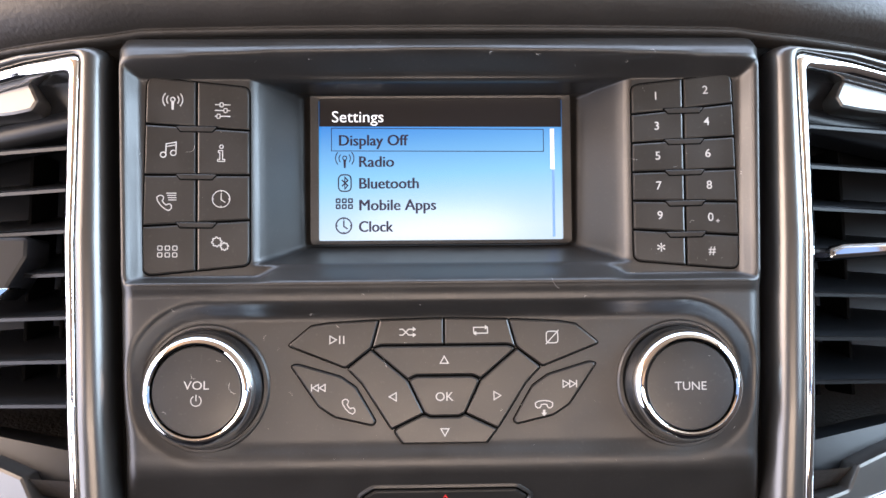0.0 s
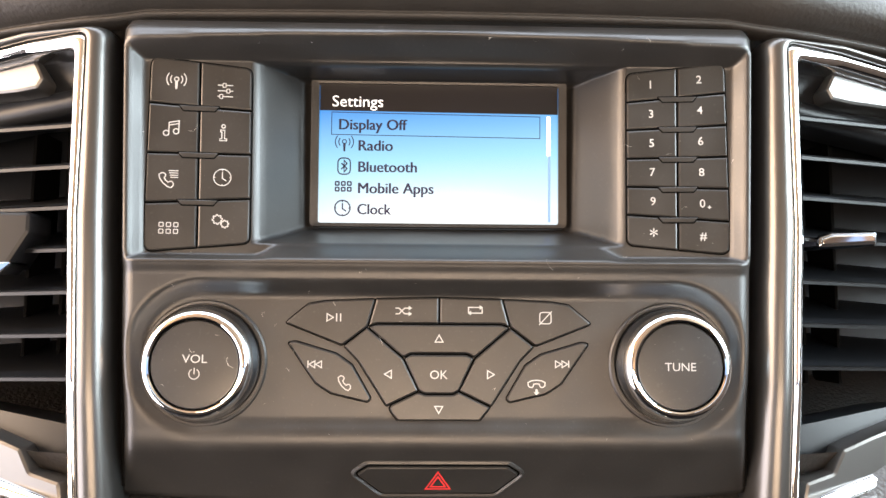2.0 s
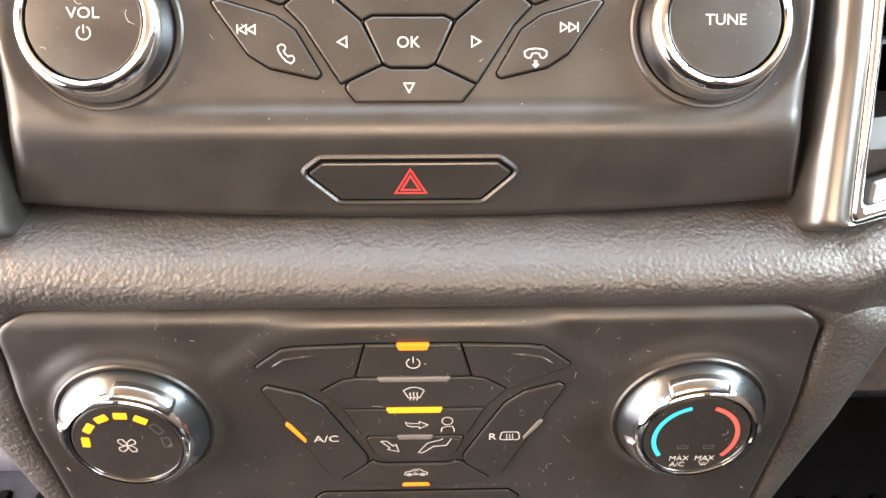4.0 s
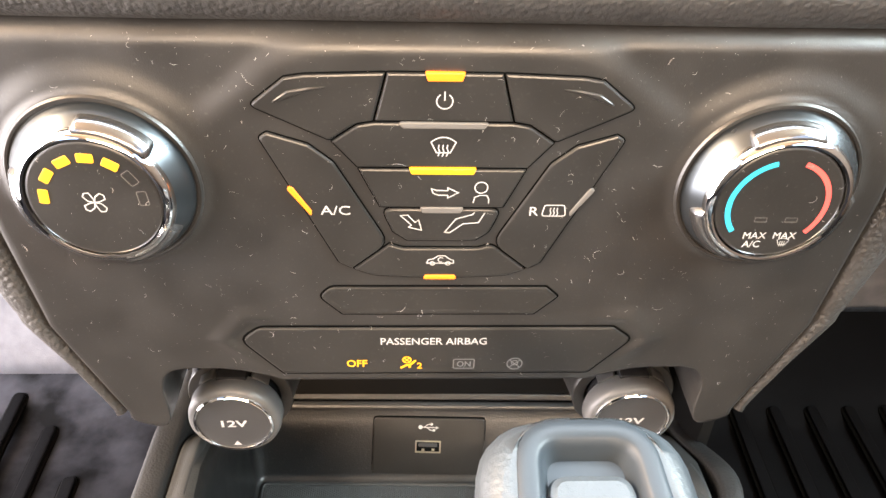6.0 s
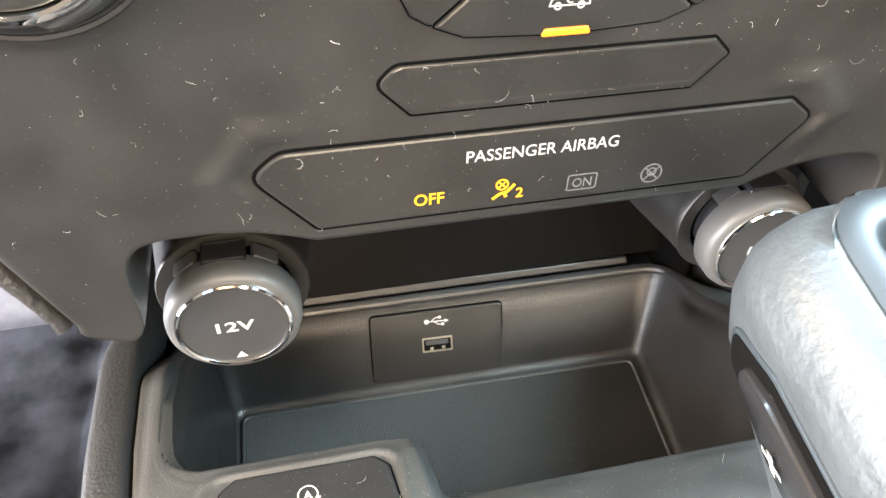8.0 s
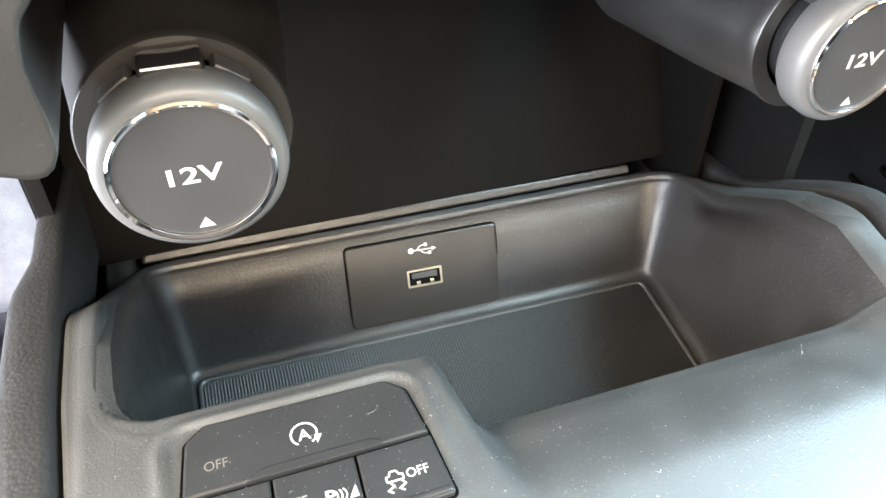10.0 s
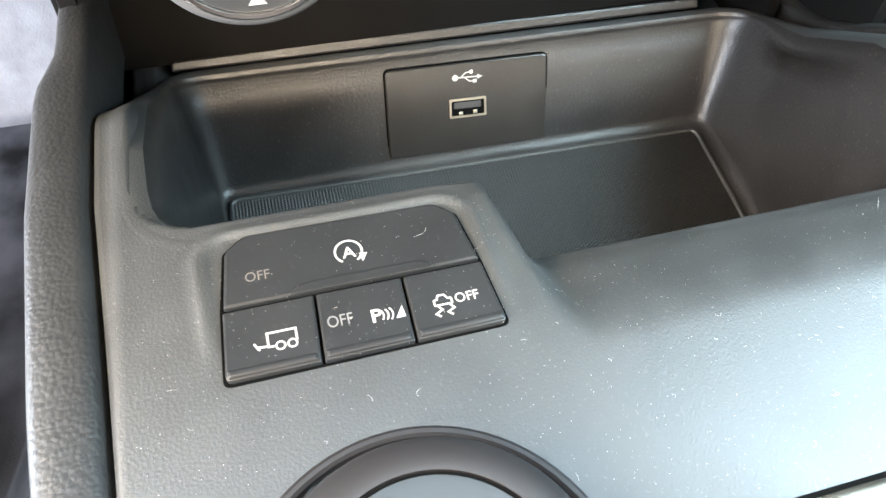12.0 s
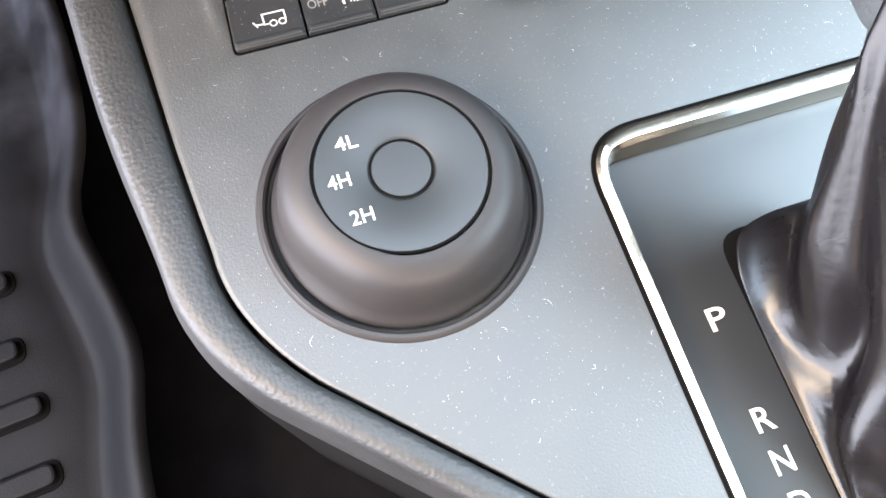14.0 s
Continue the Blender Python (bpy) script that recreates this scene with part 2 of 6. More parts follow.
def rounded(pts, r, seg=4):
    """The outline with its corners rounded; r: one radius or one for each corner."""
    pts = list(pts) if area(list(pts)) > 0 else list(reversed(pts))
    if not isinstance(r, (int, float)):
        r = list(r)
    out, n = Outline(), len(pts)
    out.corners, out.radii, out.seg = pts, [r] * n if isinstance(r, (int, float)) else r, seg
    for i, p in enumerate(pts):
        p, a, b = Vector(p), Vector(pts[i - 1]), Vector(pts[(i + 1) % n])
        d1, d2 = (a - p), (b - p)
        l1, l2 = d1.length, d2.length
        d1, d2 = d1 / l1, d2 / l2
        ang = math.acos(clamp(d1.dot(d2), -1, 1))
        want = r if isinstance(r, (int, float)) else r[i]
        t = min(want / max(math.tan(ang / 2), 1e-3), 0.45 * l1, 0.45 * l2)
        s, e = p + d1 * t, p + d2 * t
        for k in range(seg + 1):
            q = k / seg
            out.append(tuple(s * (1 - q) ** 2 + p * 2 * q * (1 - q) + e * q * q))
    return out


def grown(pts, d):
    """A counter-clockwise outline moved outwards by d."""
    if isinstance(pts, Outline):
        n, radii = len(pts.corners), []
        for i, p in enumerate(pts.corners):
            (ax, ay), (bx, by) = pts.corners[i - 1], pts.corners[(i + 1) % n]
            turn = (p[0] - ax) * (by - p[1]) - (p[1] - ay) * (bx - p[0])
            radii.append(max(pts.radii[i] + (d if turn > 0 else -d), 0.12))
        return rounded(grown(list(pts.corners), d), radii, pts.seg)
    n, out = len(pts), []
    for i in range(n):
        p, a, b = Vector(pts[i]), Vector(pts[i - 1]), Vector(pts[(i + 1) % n])
        e1, e2 = (p - a), (b - p)
        if e1.length < 1e-6 or e2.length < 1e-6:
            e1 = e2 = (b - a)
        n1, n2 = Vector((e1.y, -e1.x)).normalized(), Vector((e2.y, -e2.x)).normalized()
        m = (n1 + n2)
        m = m / max(m.length_squared / 2, 0.5)
        out.append(tuple(p + m * d))
    return out


def slab(pts, w0, w1, edge=0.4, lift=None, bm=None, dish=0.0):
    """A plate with a rounded upper edge on an outline. lift(u, v): how far the panel stands out there."""
    bm = bm or bmesh.new()
    rings = [(0.0, w0), (0.0, w1 - edge), (-edge * 0.3, w1 - edge * 0.3), (-edge, w1)]
    if dish:
        rings.append((-edge - 1.2, w1 - dish))
    vs = []
    for d, w in rings:
        ring = grown(pts, d) if d else pts
        vs.append([bm.verts.new((x, y, w + (lift(x, y) if lift else 0))) for x, y in ring])
    n = len(pts)
    for a, b in zip(vs, vs[1:]):
        for i in range(n):
            bm.faces.new((a[i], a[(i + 1) % n], b[(i + 1) % n], b[i]))
    bm.faces.new(vs[-1])
    bm.faces.new(list(reversed(vs[0])))
    return bm


def lathe(profile, cu=0.0, cv=0.0, seg=72, bm=None, shape=None):
    """Turns (r, w) pairs about the axis through (cu, cv). shape(angle, r, w): another radius."""
    bm = bm or bmesh.new()
    rings = []
    for r, w in profile:
        if r < 1e-6:
            rings.append([bm.verts.new((cu, cv, w))])
            continue
        ring = []
        for i in range(seg):
            a = 2 * math.pi * i / seg
            q = shape(a, r, w) if shape else r
            ring.append(bm.verts.new((cu + q * math.cos(a), cv + q * math.sin(a), w)))
        rings.append(ring)
    for a, b in zip(rings, rings[1:]):
        for i in range(seg):
            j = (i + 1) % seg
            if len(a) == 1:
                bm.faces.new((a[0], b[i], b[j]))
            elif len(b) == 1:
                bm.faces.new((a[i], a[j], b[0]))
            else:
                bm.faces.new((a[i], a[j], b[j], b[i]))
    return bm


def grid(rows):
    """A sheet from rows of points."""
    n, m = len(rows), len(rows[0])
    verts = [p for row in rows for p in row]
    faces = [(i * m + j, i * m + j + 1, (i + 1) * m + j + 1, (i + 1) * m + j) for i in range(n - 1) for j in range(m - 1)]
    return verts, faces


def steps(a, b, d):
    n = max(1, round(abs(b - a) / d))
    return [a + (b - a) * i / n for i in range(n + 1)]


def stroke(bm, pts, width, w, closed=False, lift=None):
    """A flat ribbon along a line."""
    pts = [Vector(p) for p in pts]
    width *= 0.84 if width < 0.7 else 1.0
    n, left, right = len(pts), [], []
    for i, p in enumerate(pts):
        a = pts[i - 1] if i or closed else p
        b = pts[(i + 1) % n] if i < n - 1 or closed else p
        e1, e2 = (p - a), (b - p)
        e1 = e1.normalized() if e1.length > 1e-6 else e2.normalized()
        e2 = e2.normalized() if e2.length > 1e-6 else e1
        t = (e1 + e2)
        t = t.normalized() if t.length > 1e-3 else e1
        h = width / 2 / max(abs(t.dot(e1)), 0.5)
        nrm = Vector((-t.y, t.x))
        for side, q in ((left, p + nrm * h), (right, p - nrm * h)):
            side.append(bm.verts.new((q.x, q.y, w + (lift(q.x, q.y) if lift else 0))))
    for i in range(n if closed else n - 1):
        j = (i + 1) % n
        bm.faces.new((right[i], right[j], left[j], left[i]))
    return bm


def patch(bm, pts, w, lift=None):
    pts = list(pts) if area(list(pts)) > 0 else list(reversed(pts))
    bm.faces.new([bm.verts.new((x, y, w + (lift(x, y) if lift else 0))) for x, y in pts])
    return bm


def arc(cu, cv, r, a0, a1, n=16, ry=None):
    return [(cu + r * math.cos(radians(a0 + (a1 - a0) * i / n)), cv + (ry or r) * math.sin(radians(a0 + (a1 - a0) * i / n))) for i in range(n + 1)]


def ring(bm, cu, cv, r, width, w, n=28, lift=None):
    return stroke(bm, arc(cu, cv, r, 0, 360 - 360 / n, n - 1), width, w, True, lift)


def text(words, cu, cv, height, w, width=0.0, bm=None, lift=None, bold=0.0, turn=0.0, slant=0.0, left=False):
    """Letters of the built-in font, cap height and (where given) width in millimetres, centred on (cu, cv)."""
    cd = bpy.data.curves.new("text", "FONT")
    cd.body, cd.size, cd.resolution_u, cd.offset = words, 10.0, 3, bold
    tmp = bpy.data.objects.new("text", cd)
    me = bpy.data.meshes.new_from_object(tmp)
    bpy.data.objects.remove(tmp)
    cap = 7.29
    xs = [v.co.x for v in me.vertices]
    x0, x1 = min(xs), max(xs)
    ky = height / cap
    kx = width / (x1 - x0) if width else ky
    bm = bm or bmesh.new()
    ca, sa = math.cos(radians(turn)), math.sin(radians(turn))
    made = []
    for v in me.vertices:
        y = v.co.y * ky - height / 2
        x = (v.co.x - (x0 if left else (x0 + x1) / 2)) * kx + slant * y
        u, q = cu + x * ca - y * sa, cv + x * sa + y * ca
        made.append(bm.verts.new((u, q, w + (lift(u, q) if lift else 0))))
    for p in me.polygons:
        try:
            bm.faces.new([made[i] for i in p.vertices])
        except ValueError:
            pass
    bpy.data.meshes.remove(me)
    bpy.data.curves.remove(cd)
    return bm


def tube(path, r, seg=10, bm=None):
    bm = bm or bmesh.new()
    prev = None
    n = len(path)
    for i in range(n):
        p = Vector(path[i])
        t = (Vector(path[min(i + 1, n - 1)]) - Vector(path[max(i - 1, 0)])).normalized()
        s = t.orthogonal().normalized() if prev is None else (prev - t * prev.dot(t)).normalized()
        prev = s
        q = t.cross(s)
        rr = r[i] if isinstance(r, (list, tuple)) else r
        cur = [bm.verts.new(p + s * rr * math.cos(2 * math.pi * k / seg) + q * rr * math.sin(2 * math.pi * k / seg)) for k in range(seg)]
        if i:
            for k in range(seg):
                bm.faces.new((last[k], last[(k + 1) % seg], cur[(k + 1) % seg], cur[k]))
        else:
            bm.faces.new(list(reversed(cur)))
        last = cur
    bm.faces.new(last)
    return bm


WORLD = Matrix.Identity(4)
FA = panel_frame(0, 0.2062, 0.597, 24.86)     # radio face
FB = panel_frame(0, 0.182, 0.4954, -3.38)     # climate face
FC = panel_frame(0, 0.1787, 0.3048, 86.48)     # console top
FU = panel_frame(0, 0.3050, 0.2574, 23.0)     # rear wall of the tray
FV = panel_frame(0, 0.1953, 0.5628, -5.40)     # strip below the radio
V_IN_A = FA.inverted() @ FV


def v_to_a(u, v, w):
    """A point of the lower strip, given in millimetres, in the radio's frame."""
    return tuple((V_IN_A @ (Vector((u, v, w)) * 0.001)) * 1000)


# ---- the radio and its keys ----
def pad_lift(u, v):
    """The key banks lean inwards to the screen."""
    return -4.0 * clamp((106 - abs(u)) / 39)


def screen_w(v):
    return -22.5 - (111 - v) * 0.055


def radio_w(u, v):
    a = abs(u)
    lip = 2.2 + 2.8 * ease(-24, 12, v)
    w = lip * (1 - ease(2.0, -5.0, box_gap(u, v, 0, 5.8, 106.5, 25.8, 24)))
    vt = v + 3.0 * (u / 110) ** 2 * clamp((v - 60) / 60)
    a *= 111 / (109.6 + 0.045 * (v - 38))
    d = box_gap(a, vt, 0, 80.1, 111, 41.4, 5)
    if d > 0:
        return w + 1.2 * ease(4.5, 0, d) - 5.5 * ease(121.5, 128.5, v)
    # the rim falls inwards as one even slope, steep under the key banks
    k = min((111 - a) / 5.6, (121.5 - vt) / 7.0, (v - 38.7) / (7.0 - 4.0 * ease(58, 67, a)))
    q = clamp((k - 0.10) / 0.90)
    base = 6.6 + (pad_lift(u, v) - 6.6) * (0.75 * q + 0.25 * ease(0, 1, q))
    p = clamp(min((67 - a) / 16, (v - 46) / 9, (113.4 - v) / 0.9))
    return base + (screen_w(v) - 3.2 - base) * p if p > 0 else base


def radio_half(v):
    return 109.2 + 6.2 * clamp((v + 24) / 151)


def radio_face():
    us = sorted(set(steps(-1, -0.61, 0.011) + steps(-0.6, 0.6, 0.02) + steps(0.61, 1, 0.011)))
    vs = steps(127, 114, 0.9) + [113.6, 113.2, 112.8, 112.4] + steps(111.5, 60, 2.2) + steps(58.5, 48, 0.9) + steps(47.4, 36, 0.6) + steps(35, 29, 0.9) + steps(28, -19, 1.2)
    rows = [[(s * (radio_half(127) - 0.6), 128.2, radio_w(0, 127) - 9) for s in us], [(s * radio_half(127), 127.6, radio_w(0, 127) - 2.5) for s in us]]
    for v in vs:
        rows.append([(s * radio_half(v), v, radio_w(s * radio_half(v), v)) for s in us])
    # the face rolls over into the upright strip below
    for k in range(1, 10):
        q, row = k / 9, []
        for s in us:
            a, c = Vector((s * radio_half(-19), -19, radio_w(s * radio_half(-19), -19))), Vector(v_to_a(s * 109.8, 10.6, 0))
            b = Vector((s * 109.2, -22.8, radio_w(s * 60, -26) + 0.4))
            row.append(tuple(a * (1 - q) ** 2 + b * 2 * q * (1 - q) + c * q * q))
        rows.append(row)
    for k in range(1, 11):
        q, row = k / 10, []
        for s in us:
            low = -16.2 + 6.6 * s * s
            row.append(v_to_a(s * (109.8 + 4.0 * q), 10.6 + (low - 10.6) * q, -5 * ease(0.92, 1.0, q)))
        rows.append(row)
    for row in rows:
        for j, dw in ((0, -9), (1, -3.0), (2, -1.3), (3, -0.5), (4, -0.1)):
            for i in (j, len(us) - 1 - j):
                row[i] = (row[i][0], row[i][1], row[i][2] + dw)
    verts, faces = grid(rows)
    return verts, [f[::-1] for f in faces]


radio = thing("radio_control_panel", FA, "dark satin radio panel with lit menu screen, keys and chrome knobs", "car radio")
part("faceplate", radio_face(), PLASTIC, radio)


def key(name, outline, parent, r=0.8, height=0.9, lift=None, mat=None, label="", dish=0.0, gap=0.27):
    out = rounded(outline, r)
    part("key_gap", slab(grown(out, 0.12), -2.0, 0.2, 0.04, lift), GAP, parent)
    return part(name, slab(grown(out, -gap), -1.0, height, 0.55, lift, dish=dish), mat or KEY, parent, label)


def symbol(bm, parent, mat=None, label=""):
    return part("symbol", bm, mat or PRINT, parent, label, smooth=False)


def key_bank(side, rows_in, rows_out):
    """Two columns of keys; rows give the heights of the lines between them at the inner and the outer edge."""
    keys = []
    inner, outer = 68.0, 105.0
    mid = lambda v: 86.4 + 1.2 * (v - 45) / 67
    n = len(rows_in) - 1
    for i in range(n):
        ti, to, bi, bo = rows_in[i], rows_out[i], rows_in[i + 1], rows_out[i + 1]
        tm, bmid = (ti + to) / 2, (bi + bo) / 2
        tin = inner + 1.0 * (ti - 45) / 67
        bin_ = inner + 1.0 * (bi - 45) / 67
        for col in (0, 1):
            if col == 0:
                c = [(tin, ti), (bin_, bi), (mid(bmid), bmid), (mid(tm), tm)]
                rad = [3.2 if i == 0 else 0.5, 3.2 if i == n - 1 else 0.5, 0.5, 0.5]
            else:
                c = [(mid(tm), tm), (mid(bmid), bmid), (outer - 0.4 * (i == n - 1), bo), (outer, to)]
                rad = [0.5, 0.5, 3.4 if i == n - 1 else 0.5, 3.4 if i == 0 else 0.5]
            if side < 0:
                c, rad = flip(c), rad[::-1]
            if area(c) < 0:
                c, rad = c[::-1], rad[::-1]
            cen = (sum(p[0] for p in c) / 4, sum(p[1] for p in c) / 4)
            keys.append((key("key", c, radio, rad, 0.8, pad_lift, gap=0.36), cen))
        if i:
            m = mid(tm) * side
            tab = [(m - 7.6, tm + 0.5), (m - 5.6, tm - 2.0), (m + 5.6, tm - 2.0), (m + 7.6, tm + 0.5)]
            part("key_gap", slab(rounded(tab, 0.4), 0.2, 0.84, 0.04, pad_lift), GAP, radio)
            part("finger_tab", slab(grown(rounded(tab, 0.4), -0.42), 0.4, 0.98, 0.25, pad_lift), KEY, radio)
    return keys


ZP = 0.86
left = key_bank(-1, [110.6, 94.4, 78.2, 62.0, 45.6], [113.6, 96.2, 77.9, 59.7, 42.0])
right = key_bank(1, [110.9, 99.7, 89.1, 78.4, 68.0, 57.6, 46.2], [114.2, 102.7, 90.6, 78.8, 66.9, 54.9, 42.6])

# left bank: per row the inner key comes first
def icon_aerial(bm, u, v, z, k=1.0, lift=None):
    ring(bm, u, v + 0.7 * k, 0.75 * k, 0.42 * k, z, 16, lift)
    patch(bm, [(u - 0.35 * k, v - 3.0 * k), (u + 0.35 * k, v - 3.0 * k), (u + 0.5 * k, v + 0.1 * k), (u - 0.5 * k, v + 0.1 * k)], z, lift)
    for r in (2.1, 3.4):
        for a in (0, 180):
            stroke(bm, arc(u, v + 0.6 * k, r * k, a - 42, a + 42, 8), 0.42 * k, z, False, lift)
    return bm


def icon_clock(bm, u, v, z, r=3.0, t=0.42, lift=None):
    ring(bm, u, v, r, t, z, 32, lift)
    stroke(bm, [(u, v + r * 0.68), (u, v - 0.1 * r), (u + r * 0.5, v - r * 0.42)], t, z, False, lift)
    for a in range(0, 360, 90):
        c, s = math.cos(radians(a)), math.sin(radians(a))
        stroke(bm, [(u + c * r * 0.8, v + s * r * 0.8), (u + c * r, v + s * r)], t, z, False, lift)
    return bm


def icon_grid(bm, u, v, z, k=1.0, t=0.42, lift=None):
    for i in (-1, 0, 1):
        for j in (-0.5, 0.5):
            x, y, h = u + i * 2.5 * k, v + j * 2.4 * k, 0.72 * k
            stroke(bm, rounded([(x - h, y - h), (x + h, y - h), (x + h, y + h), (x - h, y + h)], 0.25 * k, 2), t, z, True, lift)
    return bm


def icon_gear(bm, u, v, z, r, lift=None):
    pts = []
    for i in range(32):
        q = r * (1.0 if i % 4 < 2 else 0.76)
        a = 2 * math.pi * i / 32
        pts.append((u + q * math.cos(a), v + q * math.sin(a)))
    return stroke(bm, pts, 0.38, z, True, lift)


def icon_handset(bm, u, v, z, k, turn, lift=None, fill=False):
    """An outlined telephone handset."""
    pts = [(-3.0, 0.9), (-2.9, -0.2), (-2.3, -0.75), (-1.5, -0.75), (-1.1, -0.2), (-1.0, 0.35), (0, 0.5), (1.0, 0.35), (1.1, -0.2), (1.5, -0.75), (2.3, -0.75), (2.9, -0.2), (3.0, 0.9), (1.9, 1.5), (0, 1.75), (-1.9, 1.5)]
    c, s = math.cos(radians(turn)), math.sin(radians(turn))
    return stroke(bm, [(u + k * (x * c - y * s), v + k * (x * s + y * c)) for x, y in pts], 0.42, z, True, lift)


nb = bmesh.new
b = nb(); u, v = -95.6, 104.4
icon_aerial(b, u, v, ZP, 1.0, pad_lift); symbol(b, left[1][0])
b = nb(); u, v = -78.4, 101.5
for dv, du in ((2.1, -0.4), (0, 1.0), (-2.1, -1.4)):
    for a, c in ((-2.7, du - 0.55), (du + 0.55, 2.7)):
        stroke(b, [(u + a, v + dv), (u + c, v + dv)], 0.4, ZP, False, pad_lift)
    stroke(b, rounded([(u + du - 0.55, v + dv - 0.75), (u + du + 0.55, v + dv - 0.75), (u + du + 0.55, v + dv + 0.75), (u + du - 0.55, v + dv + 0.75)], 0.3, 2), 0.36, ZP, True, pad_lift)
symbol(b, left[0][0])
b = nb(); u, v = -96.6, 87.0
for du, dv in ((-1.8, -1.9), (1.6, -1.2)):
    ring(b, u + du, v + dv, 0.95, 0.45, ZP, 18, pad_lift)
stroke(b, [(u - 0.9, v - 1.8), (u - 0.9, v + 2.0), (u + 2.5, v + 2.7), (u + 2.5, v - 1.1)], 0.45, ZP, False, pad_lift)
stroke(b, [(u - 0.9, v + 1.0), (u + 2.5, v + 1.7)], 0.4, ZP, False, pad_lift)
symbol(b, left[3][0])
b = nb(); u, v = -78.6, 86.0
ring(b, u, v + 2.3, 0.62, 0.42, ZP, 14, pad_lift)
stroke(b, [(u - 1.0, v + 0.9), (u + 0.45, v + 0.9), (u + 0.45, v - 2.3), (u + 1.2, v - 2.3), (u + 1.2, v - 3.0), (u - 1.2, v - 3.0), (u - 1.2, v - 2.3), (u - 0.5, v - 2.3), (u - 0.5, v + 0.2), (u - 1.0, v + 0.2)], 0.36, ZP, True, pad_lift)
symbol(b, left[2][0])
b = nb(); u, v = -96.8, 69.0
icon_handset(b, u - 0.6, v - 0.8, ZP, 1.05, 132, pad_lift)
for i in range(4):
    stroke(b, [(u - 0.2 + 0.25 * i, v + 2.4 - 0.8 * i), (u + 3.2, v + 2.4 - 0.8 * i)], 0.36, ZP, False, pad_lift)
symbol(b, left[5][0])
b = nb(); icon_clock(b, -78.4, 69.5, ZP, 3.0, 0.36, pad_lift); symbol(b, left[4][0])
b = nb(); icon_grid(b, -96.2, 50.8, ZP, 1.0, 0.36, pad_lift); symbol(b, left[7][0])
b = nb(); icon_gear(b, -79.6, 54.2, ZP, 1.75, pad_lift); icon_gear(b, -77.0, 52.6, ZP, 1.4, pad_lift); symbol(b, left[6][0])

marks = ["1", "2", "3", "4", "5", "6", "7", "8", "9", "0", "*", "#"]
for i, m in enumerate(marks):
    ob, cen = right[i]
    u = 77.8 if i % 2 == 0 else 95.3
    bm = text(m, u, cen[1] + (-1.0 if m == "*" else 0.3), 3.1 if m != "*" else 5.0, ZP, 0, None, pad_lift, 0.04)
    if m == "0":
        text("+", u + 2.4, cen[1] - 1.2, 2.0, ZP, 0, bm, pad_lift, 0.1)
    symbol(bm, ob)

# dark strips in the joints round the face
part("joint_strip", slab(rounded([(-115, 124), (115, 124), (116, 131), (-116, 131)], 0.6, 2), -9, -3.0, 0.5), JOINT_AND_SHADE, radio)
for s in (-1, 1):
    part("joint_strip", slab([(s * 112 - 6, -40), (s * 112 + 6, -40), (s * 118 + 6, 127), (s * 118 - 6, 127)], -14, -8, 0.5), JOINT_AND_SHADE, radio)

# the cluster of keys between the knobs
C_PLAY = [(-54.4, 17.6), (-46.0, 24.6), (-40, 25.6), (-22.3, 26.5), (-25.0, 16.4), (-34.0, 9.6)]
C_SHUF = [(-22.3, 26.5), (0, 27.0), (0, 17.4), (-21.8, 17.4), (-25.0, 16.4)]
C_UP = [(-25.2, 16.3), (-21.8, 17.4), (21.8, 17.4), (25.2, 16.3), (12.6, 5.6), (9.8, 7.0), (-9.8, 7.0), (-12.6, 5.6)]
C_LEFT = [(-25.2, 16.3), (-33.6, 9.6), (-28.4, 4.2), (-18.4, -11.3), (-6.9, -5.9), (-12.6, 5.6)]
C_OK = [(-12.4, 5.5), (-9.6, 6.9), (9.6, 6.9), (12.4, 5.5), (7.2, -5.7), (5.0, -6.9), (-5.0, -6.9), (-7.2, -5.7)]
C_DOWN = [(-18.4, -11.3), (-6.9, -5.9), (-5.0, -6.9), (5.0, -6.9), (6.9, -5.9), (18.4, -11.3), (14.4, -16.2), (-14.4, -16.2)]
C_CALL = [(-53.2, 10.9), (-50.4, 11.6), (-35.6, 7.2), (-30.2, 3.4), (-23.3, -8.4), (-24.6, -10.0), (-37.6, -7.0), (-43.2, -3.4)]
k_play = key("key", C_PLAY, radio, [2.0, 3.0, 1.0, 0.5, 0.8, 1.0])
k_shuf = key("key", C_SHUF, radio, 0.5)
k_rep = key("key", flip(C_SHUF), radio, 0.5)
k_off = key("key", flip(C_PLAY), radio, [1.0, 0.8, 0.5, 1.0, 3.0, 2.0])
k_up = key("key", C_UP, radio, 0.9)
k_left = key("key", C_LEFT, radio, 0.9)
k_right = key("key", flip(C_LEFT), radio, 0.9)
k_down = key("key", C_DOWN, radio, [0.6, 0.6, 0.6, 0.6, 0.6, 0.6, 3.0, 3.0])
k_call = key("key", C_CALL, radio, [1.4, 1.6, 4, 4, 1.0, 1.4, 4, 4])
k_end = key("key", flip(C_CALL), radio, [4, 4, 1.4, 1.0, 4, 4, 1.6, 1.4])
k_ok = key("key", C_OK, radio, 1.2, 1.1)
ZC = 0.98


def triangle(bm, u, v, k, turn, t=0.42, z=ZC):
    pts = [(math.cos(radians(turn + a)) * k, math.sin(radians(turn + a)) * k) for a in (0, 120, 240)]
    return stroke(bm, [(u + x, v + y) for x, y in pts], t, z, True)


symbol(text("OK", 0, 0, 3.1, 1.16, 6.2), k_ok)
symbol(triangle(nb(), 0, 12.0, 1.6, 90), k_up)
